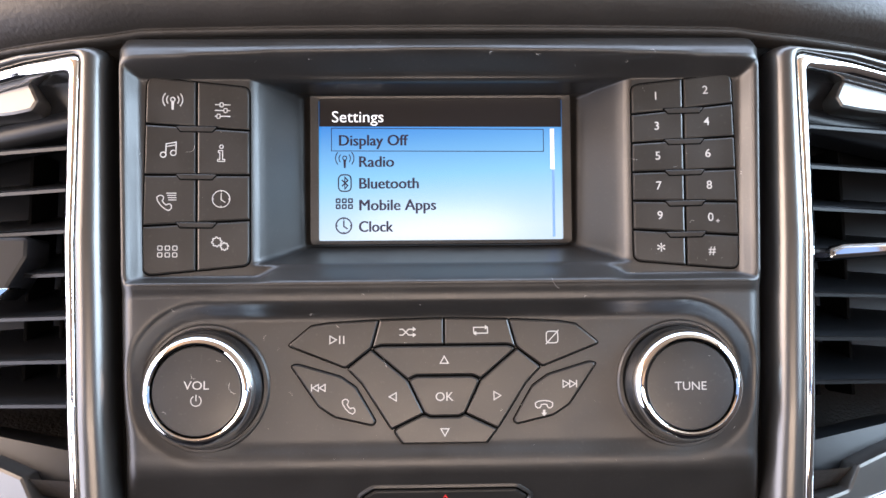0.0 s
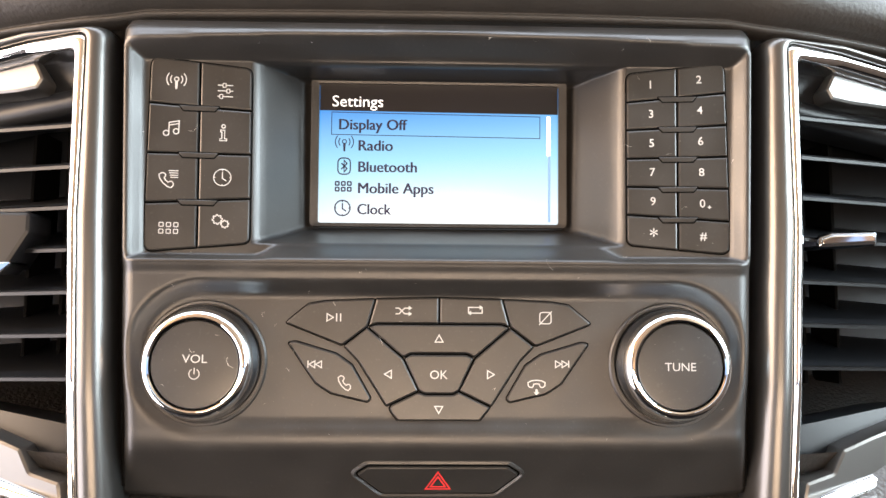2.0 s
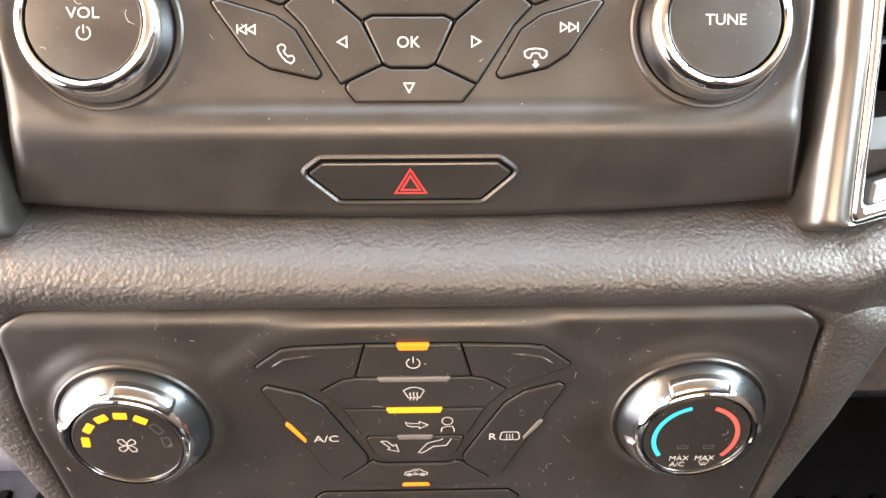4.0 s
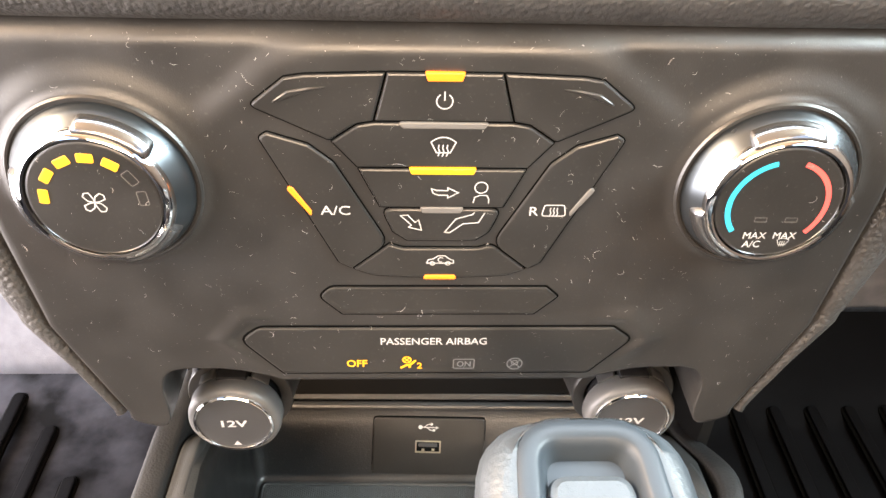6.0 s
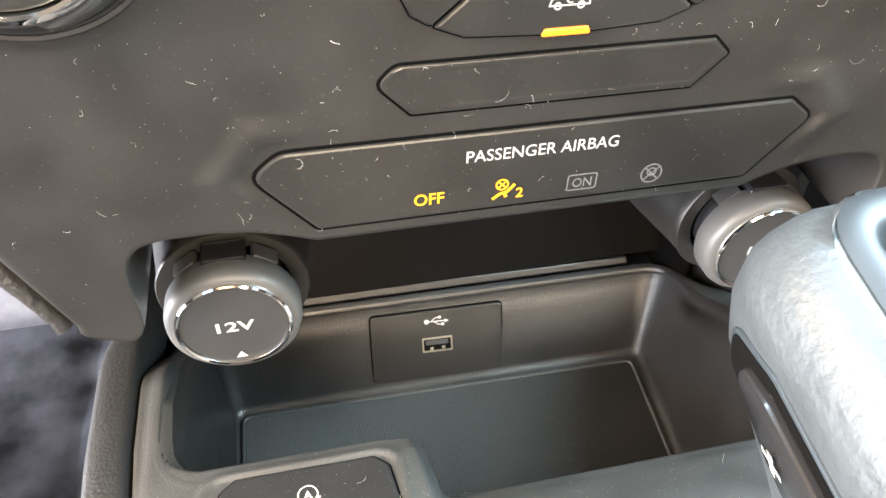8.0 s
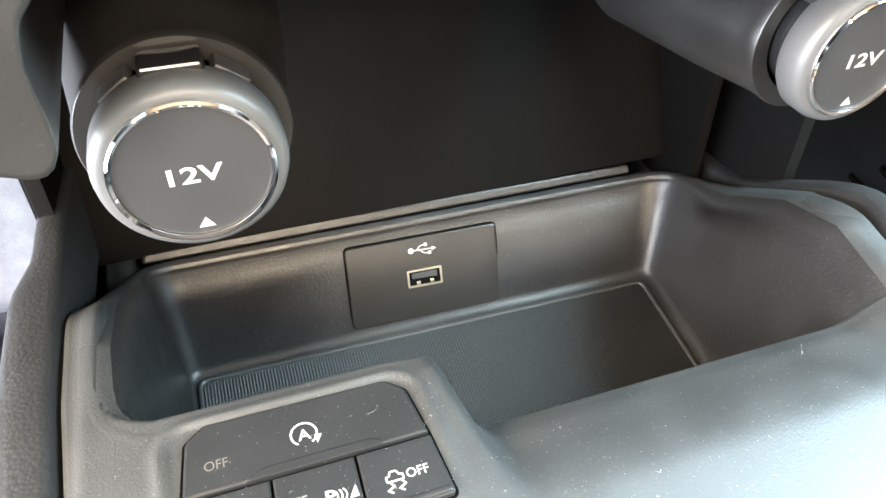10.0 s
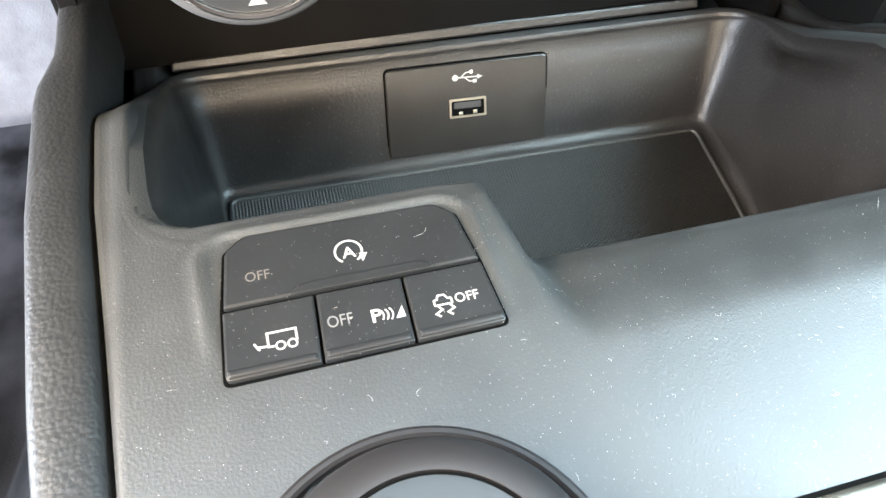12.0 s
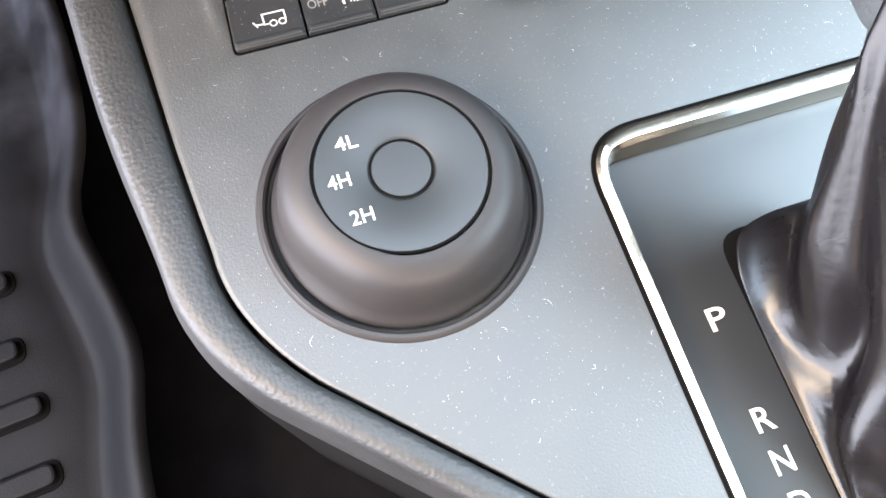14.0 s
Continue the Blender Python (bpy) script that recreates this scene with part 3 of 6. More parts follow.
symbol(triangle(nb(), 0, -11.8, 1.6, -90), k_down)
symbol(triangle(nb(), -17.4, 0, 1.6, 180), k_left)
symbol(triangle(nb(), 17.8, 0, 1.6, 0), k_right)
b = triangle(nb(), -38.6, 19.6, 1.5, 0)
for du in (1.6, 3.0):
    stroke(b, [(-37.6 + du, 18.2), (-37.6 + du, 21.0)], 0.5, ZC)
symbol(b, k_play)
b = nb()
for s in (1, -1):
    stroke(b, [(-15.4, 22.0 + s * 1.0), (-14.2, 22.0 + s * 1.0), (-12.2, 22.0 - s * 1.0), (-10.6, 22.0 - s * 1.0)], 0.45, ZC)
    patch(b, [(-10.8, 22.0 - s * 1.0 + 0.8), (-9.6, 22.0 - s * 1.0), (-10.8, 22.0 - s * 1.0 - 0.8)], ZC)
symbol(b, k_shuf)
b = nb()
for s in (1, -1):
    stroke(b, [(12.7 - s * 2.4, 22.4 - s * 0.7), (12.7 - s * 2.4, 22.4 + s * 1.0), (12.7 + s * 1.6, 22.4 + s * 1.0)], 0.45, ZC)
    patch(b, [(12.7 + s * 1.5, 22.4 + s * 1.8), (12.7 + s * 2.7, 22.4 + s * 1.0), (12.7 + s * 1.5, 22.4 + s * 0.2)], ZC)
symbol(b, k_rep)
b = nb()
stroke(b, rounded([(35.5, 17.8), (39.5, 17.8), (39.5, 21.8), (35.5, 21.8)], 1.0, 3), 0.42, ZC, True)
stroke(b, [(35.3, 17.4), (39.8, 22.2)], 0.42, ZC)
symbol(b, k_off)
for s, k in ((-1, k_call), (1, k_end)):
    b = nb()
    for i in (0, 1):
        triangle(b, s * (41.6 + 2.3 * i), 3.3 + 0.4 * (s > 0), 1.35, 0 if s > 0 else 180, 0.4)
    stroke(b, [(s * 45.6, 2.1 + 0.4 * (s > 0)), (s * 45.6, 4.6 + 0.4 * (s > 0))], 0.45, ZC)
    if s < 0:
        icon_handset(b, -32.6, -2.9, ZC, 0.95, 128)
    else:
        icon_handset(b, 34.2, -3.6, ZC, 1.0, 0)
        patch(b, [(33.8, -5.0), (33.8, -6.0), (33.2, -6.0), (34.2, -7.2), (35.2, -6.0), (34.6, -6.0), (34.6, -5.0)], ZC)
    symbol(b, k)

# screen
frame_out = rounded([(-50.4, 55.2), (50.4, 55.2), (50.4, 114.0), (-50.4, 114.0)], 2.0)
frame_in = rounded([(-47.3, 56.6), (47.3, 56.6), (47.3, 111.8), (-47.3, 111.8)], 1.0)
b = nb()
rings = []
for pts, dw in ((frame_out, -3.0), (frame_out, 1.0), (frame_in, 0.6), (frame_in, -2.0)):
    rings.append([b.verts.new((x, y, screen_w(y) + dw)) for x, y in pts])
for p, q in zip(rings, rings[1:]):
    for i in range(len(p)):
        b.faces.new((p[i], p[(i + 1) % len(p)], q[(i + 1) % len(p)], q[i]))
part("screen_frame", b, PLASTIC, radio)

LCD = bpy.data.materials.new("lit_menu_screen")
LCD.use_nodes = True
nt = LCD.node_tree
pb = nt.nodes["Principled BSDF"]
tc = nt.nodes.new("ShaderNodeTexCoord")
sp = nt.nodes.new("ShaderNodeSeparateXYZ")
nt.links.new(tc.outputs["Object"], sp.inputs[0])
hz = nt.nodes.new("ShaderNodeMapRange")
hz.inputs[1].default_value, hz.inputs[2].default_value = -0.047, 0.047
hz.inputs[3].default_value, hz.inputs[4].default_value = 0.0, 0.006
nt.links.new(sp.outputs[0], hz.inputs[0])
sb = nt.nodes.new("ShaderNodeMath")
sb.operation = "SUBTRACT"
nt.links.new(sp.outputs[1], sb.inputs[0])
nt.links.new(hz.outputs[0], sb.inputs[1])
mr = nt.nodes.new("ShaderNodeMapRange")
mr.inputs[1].default_value, mr.inputs[2].default_value = 0.057, 0.102
nt.links.new(sb.outputs[0], mr.inputs[0])
cr = nt.nodes.new("ShaderNodeValToRGB")
cr.color_ramp.elements[0].color, cr.color_ramp.elements[1].color = (0.80, 0.95, 1.0, 1), (0.04, 0.30, 0.78, 1)
mid = cr.color_ramp.elements.new(0.5)
mid.color = (0.34, 0.74, 0.98, 1)
nt.links.new(mr.outputs[0], cr.inputs[0])
pb.inputs["Base Color"].default_value = (0.01, 0.01, 0.012, 1)
pb.inputs["Roughness"].default_value = 0.25
nt.links.new(cr.outputs[0], pb.inputs["Emission Color"])
pb.inputs["Emission Strength"].default_value = SCREEN
SCREEN_TEXT = material("navy_screen_ink", (0.002, 0.004, 0.03), 0.4)
SCREEN_WHITE = material("white_screen_ink", (0.8, 0.8, 0.8), 0.4, emit=(1, 1, 1), power=SCREEN * 0.55)
SCREEN_LINE = material("blue_scroll_track", (0.1, 0.2, 0.7), 0.4, emit=(0.2, 0.35, 0.9), power=SCREEN * 0.7)

lift_s = lambda x, y: screen_w(y)
display = part("display", slab([(-47.4, 56.5), (47.4, 56.5), (47.4, 111.9), (-47.4, 111.9)], -2.0, -0.6, 0.02, lift_s), LCD, radio, "lit blue and white menu screen")
b = patch(nb(), [(-47.2, 101.2), (47.2, 100.6), (47.2, 111.8), (-47.2, 111.8)], -0.52, lift_s)
part("header_bar", b, BLACK_INK, display, "black header bar of the menu")
sx = lambda x: (x - 564) * 0.2219 - 46.9
sy = lambda y: 57 + (403 - y) * 0.2222
part("header_text", text("Settings", sx(585), sy(186.5), 4.6, -0.45, 20.0, None, lift_s, left=True), SCREEN_WHITE, display, "white header word", smooth=False)
for words, x0, x1, y in (("Display Off", 597, 717, 228), ("Radio", 632, 692, 265.5), ("Bluetooth", 632, 735, 303.5), ("Mobile Apps", 632, 765, 341.5), ("Clock", 631, 690, 379)):
    part("menu_text", text(words, sx(x0 + 1.5), sy(y), 4.4, -0.48, (x1 - x0) * 0.2219, text(words, sx(x0 + 0.7), sy(y), 4.4, -0.49, (x1 - x0) * 0.2219, text(words, sx(x0), sy(y), 4.4, -0.5, (x1 - x0) * 0.2219, None, lift_s, left=True), lift_s, left=True), lift_s, left=True), SCREEN_TEXT, display, smooth=False)
b = nb()
stroke(b, [(sx(584), sy(247)), (sx(956), sy(250)), (sx(956), sy(211)), (sx(584), sy(207))], 0.34, -0.5, True, lift_s)
part("selection_box", b, SCREEN_TEXT, display, smooth=False)
b = patch(nb(), [(sx(968), sy(281)), (sx(975), sy(281)), (sx(975), sy(210)), (sx(968), sy(210))], -0.45, lift_s)
part("scroll_thumb", b, SCREEN_WHITE, display, smooth=False)
b = patch(nb(), [(sx(970.5), sy(400)), (sx(975), sy(400)), (sx(975), sy(281)), (sx(970.5), sy(281))], -0.47, lift_s)
part("scroll_track", b, SCREEN_LINE, display, smooth=False)
b = nb(); icon_aerial(b, sx(607), sy(263), -0.5, 1.05, lift_s); part("menu_symbol", b, SCREEN_TEXT, display, smooth=False)
b = nb()
stroke(b, rounded([(sx(596), sy(318)), (sx(618), sy(318)), (sx(618), sy(289)), (sx(596), sy(289))], 2.0, 5), 0.6, -0.5, True, lift_s)
stroke(b, [(sx(602), sy(309)), (sx(612), sy(299)), (sx(607), sy(293)), (sx(607), sy(314)), (sx(612), sy(308)), (sx(602), sy(298))], 0.65, -0.5, False, lift_s)
part("menu_symbol", b, SCREEN_TEXT, display, smooth=False)
b = nb(); icon_grid(b, sx(606), sy(339.5), -0.5, 0.95, 0.68, lift_s); part("menu_symbol", b, SCREEN_TEXT, display, smooth=False)
b = nb(); icon_clock(b, sx(605), sy(378), -0.5, 3.0, 0.66, lift_s); part("menu_symbol", b, SCREEN_TEXT, display, smooth=False)


def radio_knob(cu, label):
    k = part("rotary_knob", lathe([(19.9, -1), (20.0, 1.0), (19.6, 3.2), (19.0, 5.6), (18.5, 7.4)], cu, 3.6), DARK_CHROME, radio, label)
    part("collar", lathe([(22.0, -1.5), (21.9, 0.5), (21.4, 1.1), (20.6, 1.0), (20.2, -0.8)], cu, 3.6), PLASTIC, k)
    part("chrome_ring", lathe([(18.6, 7.0), (18.5, 8.4), (18.1, 9.6), (17.4, 10.5), (16.5, 11.05), (15.8, 11.1), (15.3, 10.8), (15.1, 9.6)], cu, 3.6, 96), CHROME, k, "bright chrome ring")
    part("cap", lathe([(14.8, 9.2), (14.7, 10.1), (14.4, 10.45), (13.8, 10.5), (6, 10.5), (0, 10.5)], cu, 3.6), KEY, k, "dark flat cap with white print")
    return k


kv = radio_knob(-81.8, "volume knob with smoked chrome skirt")
kt = radio_knob(81.8, "tuning knob with smoked chrome skirt")
part("print", text("VOL", -81.8, 5.6, 2.9, 10.62, 8.3), PRINT, kv, smooth=False)
b = stroke(nb(), arc(-81.8, 0.5, 1.7, 120, 420, 22), 0.38, 10.62)
stroke(b, [(-81.8, 0.4), (-81.8, 2.5)], 0.4, 10.62)
part("print", b, PRINT, kv, smooth=False)
part("print", text("TUNE", 81.8, 3.6, 2.9, 10.62, 10.6), PRINT, kt, smooth=False)

# hazard switch on the strip below
hazard = thing("hazard_switch", FV, "wide dark hazard switch with red double triangle below the radio", "switch")
HZ = [(-24.4, 4.9), (-29.2, 1.2), (-20.0, -7.8), (20.0, -7.8), (29.2, 1.2), (24.4, 4.9)]
hz_o = rounded(HZ, [1.5, 1.5, 3, 3, 1.5, 1.5])
b = nb()
rings = []
for d, w in ((1.9, -0.5), (1.7, 0.3), (0.9, 0.75), (0.3, 0.2), (0.1, -1.5)):
    rings.append([b.verts.new((x, y, w)) for x, y in grown(hz_o, d)])
for p, q in zip(rings, rings[1:]):
    for i in range(len(p)):
        b.faces.new((p[i], p[(i + 1) % len(p)], q[(i + 1) % len(p)], q[i]))
part("bezel", b, PLASTIC, hazard)
part("key_gap", slab(grown(hz_o, 0.2), -2, 0.1, 0.05), GAP, hazard)
hk = part("rocker", slab(grown(hz_o, -0.5), -1, 0.9, 0.6), KEY, hazard)
b = nb()
for k, t in ((5.0, 0.55), (3.0, 0.6)):
    stroke(b, [(k * math.cos(radians(a)), -2.6 + k * math.sin(radians(a))) for a in (90, 210, 330)], t, 0.98, True)
part("symbol", b, PRINT_RED, hk, "red double triangle", smooth=False)


# ---- the climate panel ----
C_TL = [(-48.6, 11.2), (-39.0, 18.8), (-34, 19.6), (-14.2, 20.3), (-17.7, 7.2), (-22.0, 6.4), (-29.0, 1.6)]
PA = [(-61.4, -66.9), (-54.6, -61.6), (54.6, -61.6), (61.4, -66.9), (49.0, -81.9), (-49.0, -81.9)]
CK, CV = 87.6, -11.2


def climate_low(u):
    """The lower edge, with an arch over each socket."""
    a = abs(u)
    arch = [(0, -84.9), (46, -84.9), (51, -82.6), (57, -80.6), (63, -79.7), (73, -79.7), (78, -81.0), (81.6, -84.4), (84.4, -90), (86.4, -97), (88, -104), (89.6, -107), (92, -107.4), (97, -105.6), (103, -102.0)]
    for (a0, v0), (a1, v1) in zip(arch, arch[1:]):
        if a <= a1:
            return v0 + (v1 - v0) * (a - a0) / (a1 - a0)
    return -102.0


def climate_half(v):
    return 123.0 - 4.6 * clamp((-v - 16) / 46) - 15.0 * clamp((-v - 62) / 39) - 13 * ease(17, 34, v) ** 3


def climate_w(u, v):
    a = abs(u)
    e1, e2 = v - 22.4, (a - 38.0) * 0.62 + (v - 20.5) * 0.70
    top = 0.5 * (e1 + e2 + math.sqrt((e1 - e2) ** 2 + 20)) - 1.4
    d = min(top, math.hypot(a - CK, v - CV) - 26.0)
    w = -1.5 * ease(0, 8.0, d) * ease(-4, 16, v)
    w -= 0.11 * max(0, v - 25.0) ** 2
    dk = math.hypot(a - CK, v - CV)
    w += 0.9 * ease(26.6, 24.6, dk)
    pd = max(abs(v + 71.8) - 11.0, (a - 62.2) * 0.75 + abs(v + 67) * 0.62)
    w += 1.0 * ease(8.0, 2.4, pd) * ease(0.6, 2.0, pd) * clamp((a - 45) / 14) * ease(-80, -67, v)
    return w


def climate_face():
    ss = steps(-1, 1, 0.0115)
    rows = []
    for k in range(118):
        row = []
        q = k / 117
        for s in ss:
            low = climate_low(s * 102)
            v = 34.0 + (low - 34.0) * q
            u = s * climate_half(v)
            row.append((u, v, climate_w(u, v)))
        rows.append(row)
    rows.insert(0, [(u, v + 0.4, w - 8) for u, v, w in rows[0]])
    rows.append([(u, v - 0.5, w - 1.0) for u, v, w in rows[-1]])
    rows.append([(u, v + 0.4, w - 9) for u, v, w in rows[-1]])
    rows.append([(u, v + 1.5, w - 22) for u, v, w in rows[-1]])
    rows.append([(u, v + 3, w - 70) for u, v, w in rows[-1]])
    for row in rows:
        for j, dw in ((0, -9), (1, -0.6), (len(ss) - 2, -0.6), (len(ss) - 1, -9)):
            row[j] = (row[j][0], row[j][1], row[j][2] + dw)
    verts, faces = grid(rows)
    return verts, [f[::-1] for f in faces]


climate = thing("climate_control_panel", FB, "dusty dark climate panel with amber-lit keys and chrome knobs", "car control panel")
part("faceplate", climate_face(), PLASTIC, climate)
D_POW = [(-14.2, 20.3), (14.2, 20.3), (17.7, 7.2), (-17.7, 7.2)]
D_DEF = [(-22.0, 6.4), (-17.7, 7.2), (17.7, 7.2), (22.0, 6.4), (28.8, 1.6), (22.4, -6.0), (-22.4, -6.0), (-28.8, 1.6)]
D_MID = [(-22.4, -6.0), (22.4, -6.0), (16.8, -18.3), (-16.8, -18.3)]
D_LOW = [(-16.8, -18.3), (16.8, -18.3), (13.4, -26.5), (9.5, -29.4), (-9.5, -29.4), (-13.4, -26.5)]
D_AC = [(-47.2, 2.6), (-44.6, 4.2), (-34.5, 0.9), (-28.2, -4.4), (-14.4, -30.2), (-25.2, -39.3), (-29.0, -37.0)]
D_REC = [(-14.4, -30.2), (-10.5, -31.5), (10.5, -31.5), (14.4, -30.2), (25.2, -39.3), (19, -41.8), (0, -42.8), (-19, -41.8), (-25.2, -39.3)]
D_SW = [(-36.0, -49.6), (-31.8, -45.7), (31.8, -45.7), (36.0, -49.6), (29.0, -56.8), (-29.0, -56.8)]
q_tl = key("key", C_TL, climate, [1.6, 3, 1, 0.5, 0.5, 0.5, 1.5])
q_tr = key("key", flip(C_TL), climate, [1.5, 0.5, 0.5, 0.5, 1, 3, 1.6])
for s in (-1, 1):
    pts = [(s * x, y) for x, y in [(-43.5, 11.6), (-38.4, 15.4), (-33.0, 16.4), (-28.0, 16.6), (-33.5, 15.2), (-37.5, 13.6)]]
    part("thumb_ridge", slab(rounded(pts, 0.8), 0.5, 1.25, 0.5), KEY, q_tl if s < 0 else q_tr)
q_pow = key("key", D_POW, climate, 0.5)
q_def = key("key", D_DEF, climate, [0.5, 0.5, 0.5, 0.5, 1.5, 0.5, 0.5, 1.5])
q_mid = key("key", D_MID, climate, 0.5)
q_low = key("key", D_LOW, climate, [0.5, 0.5, 2.5, 2.5, 2.5, 2.5])
q_ac = key("key", D_AC, climate, [1.4, 1.4, 5, 5, 0.6, 0.8, 3])
q_rr = key("key", flip(D_AC), climate, [3, 0.8, 0.6, 5, 5, 1.4, 1.4])
q_rec = key("key", D_REC, climate, [0.6, 0.8, 0.8, 0.6, 0.8, 4, 4, 4, 0.8])
part("switch_blank", slab(grown(rounded(D_SW, [1, 1, 1, 1, 4, 4]), -0.45), -1, 0.8, 0.5, dish=0.25), KEY, climate, "dark blank switch cover, linty")
part("key_gap", slab(grown(rounded(D_SW, [1, 1, 1, 1, 4, 4]), 0.15), -2, 0.2, 0.04), GAP, climate)
pa_o = rounded(PA, [2, 2.5, 2.5, 2, 6, 6])
part("key_gap", slab(grown(pa_o, 0.2), -2, 0.25, 0.04), GAP, climate)
airbag = part("airbag_display", slab(grown(pa_o, -0.45), -1, 0.8, 0.6), KEY, climate, "dark passenger airbag status strip with lit yellow signs")


def lens(pts, parent, mat, w=1.25, label=""):
    return part("indicator", slab(rounded(pts, 0.5, 3), 0.2, w, 0.3), mat, parent, label)


lens([(-5.0, 20.5), (-4.2, 18.2), (4.2, 18.2), (5.0, 20.5)], q_pow, AMBER, 1.3, "lit amber bar")
lens([(-8.9, -5.7), (-8.2, -7.6), (8.2, -7.6), (8.9, -5.7)], q_def, AMBER_YELLOW, 1.3, "lit amber bar")
lens([(-4.2, -41.0), (-4.9, -42.5), (4.9, -42.5), (4.2, -41.0)], q_rec, AMBER, 1.3, "lit amber bar")
lens([(-41.2, -12.2), (-39.6, -11.6), (-35.0, -19.2), (-35.2, -20.8)], q_ac, AMBER, 1.3, "lit amber bar")
lens([(41.2, -12.2), (39.6, -11.6), (35.0, -19.2), (35.2, -20.8)], q_rr, UNLIT, 1.2, "unlit indicator")
lens([(-11.5, 7.2), (-10.3, 5.5), (10.3, 5.5), (11.5, 7.2)], q_def, UNLIT, 1.15, "unlit indicator")
lens([(-6.0, -17.9), (-5.2, -19.8), (5.2, -19.8), (6.0, -17.9)], q_low, UNLIT, 1.15, "unlit indicator")

ZK = 0.98
b = stroke(nb(), arc(0, 13.0, 2.0, 122, 418, 22), 0.36, ZK)
stroke(b, [(0, 13.2), (0, 15.6)], 0.36, ZK)
symbol(b, q_pow)


def icon_screen(b, u, v, k, z):
    stroke(b, [(u - 3.2 * k, v + 1.6 * k)] + arc(u, v - 1.0 * k, 4.0 * k, 135, 45, 8)[1:-1] + [(u + 3.2 * k, v + 1.6 * k), (u + 1.8 * k, v - 1.4 * k), (u - 1.8 * k, v - 1.4 * k)], 0.36 * k, z, True)
    return icon_heat(b, u, v, k, z)


def icon_heat(b, u, v, k, z):
    for d in (-1.1, 0, 1.1):
        stroke(b, [(u + d * k, v + 0.9 * k), (u + (d - 0.2) * k, v - 0.1 * k), (u + (d + 0.2) * k, v - 1.2 * k), (u + (d - 0.3) * k, v - 2.5 * k)], 0.36 * k, z)
    return b


symbol(icon_screen(nb(), 0, 0.2, 1.0, ZK), q_def)
b = nb()
stroke(b, [(-2.9, -12.0), (-1.5, -12.5), (1.5, -12.6), (1.5, -11.7), (4.3, -13.2), (1.5, -14.9), (1.5, -14.0), (-1.0, -14.0), (-2.4, -13.4)], 0.34, ZK, True)
ring(b, 10.4, -11.6, 1.7, 0.36, ZK)
stroke(b, [(8.4, -16.4), (8.8, -14.6), (10.2, -14.0), (12.0, -14.0), (12.6, -15.2), (12.6, -16.6)], 0.36, ZK)
symbol(b, q_mid)
b = nb()
stroke(b, [(-11.2, -20.6), (-9.2, -20.4), (-7.2, -22.8), (-6.2, -22.0), (-5.4, -25.4), (-9.0, -24.4), (-8.2, -23.7), (-10.0, -21.8)], 0.34, ZK, True)
stroke(b, [(11.8, -19.6), (10.2, -22.8), (6.0, -23.2), (2.4, -26.2), (1.0, -26.0), (4.0, -21.6), (8.4, -20.2), (9.0, -19.4)], 0.36, ZK)
symbol(b, q_low)
b = nb()
stroke(b, [(-3.8, -36.8), (-3.4, -35.6), (-1.8, -35.2), (-0.6, -34.2), (1.4, -34.2), (2.6, -35.3), (3.8, -35.8), (3.8, -36.8)], 0.34, ZK, True)
for d in (-2.2, 2.2):
    ring(b, d, -36.9, 0.6, 0.34, ZK, 12)
stroke(b, arc(0.2, -35.6, 0.8, 40, 300, 10), 0.3, ZK)
symbol(b, q_rec)
symbol(text("A/C", -28.7, -18.9, 3.0, ZK, 8.0), q_ac)
b = text("R", 25.2, -18.9, 3.0, ZK, 2.4)
stroke(b, rounded([(27.4, -20.5), (34.0, -20.5), (33.4, -17.0), (28.0, -17.0)], 0.7, 3), 0.36, ZK, True)
icon_heat(b, 30.7, -18.6, 0.85, ZK)
symbol(b, q_rr)
symbol(text("PASSENGER AIRBAG", -1.2, -67.3, 2.9, 0.88, 33.0, None, None, 0.04), airbag)
symbol(text("OFF", -25.4, -76.8, 3.0, 0.88, 6.4, None, None, 0.10), airbag, AMBER_YELLOW, "lit yellow word")
b = nb()
ring(b, -9.6, -75.4, 1.3, 0.4, 0.88, 16)
for s in (1, -1):
    stroke(b, [(-10.5, -75.4 - s * 0.9), (-8.7, -75.4 + s * 0.9)], 0.4, 0.88)
stroke(b, [(-11.6, -79.0), (-10.0, -77.8), (-8.4, -77.4), (-6.8, -75.6)], 0.7, 0.88)
stroke(b, [(-9.0, -77.4), (-8.6, -78.8)], 0.7, 0.88)
text("2", -5.6, -77.9, 2.6, 0.88, 0, b, None, 0.1)
symbol(b, airbag, AMBER_YELLOW, "lit yellow sign")
b = stroke(nb(), rounded([(5.2, -79.2), (11.8, -79.2), (11.8, -75.2), (5.2, -75.2)], 0.6, 3), 0.36, 0.88, True)
text("ON", 8.5, -77.2, 2.5, 0.88, 4.4, b, None, 0.05)
symbol(b, airbag, PRINT_DIM, "unlit grey word")
b = ring(nb(), 24.8, -77.2, 2.4, 0.42, 0.88)
ring(b, 24.8, -76.8, 1.0, 0.4, 0.88, 14)
for s in (1, -1):
    stroke(b, [(24.8 - s * 1.8, -78.9), (24.8 + s * 1.8, -75.5)], 0.4, 0.88)
symbol(b, airbag, PRINT_DIM, "unlit grey sign")


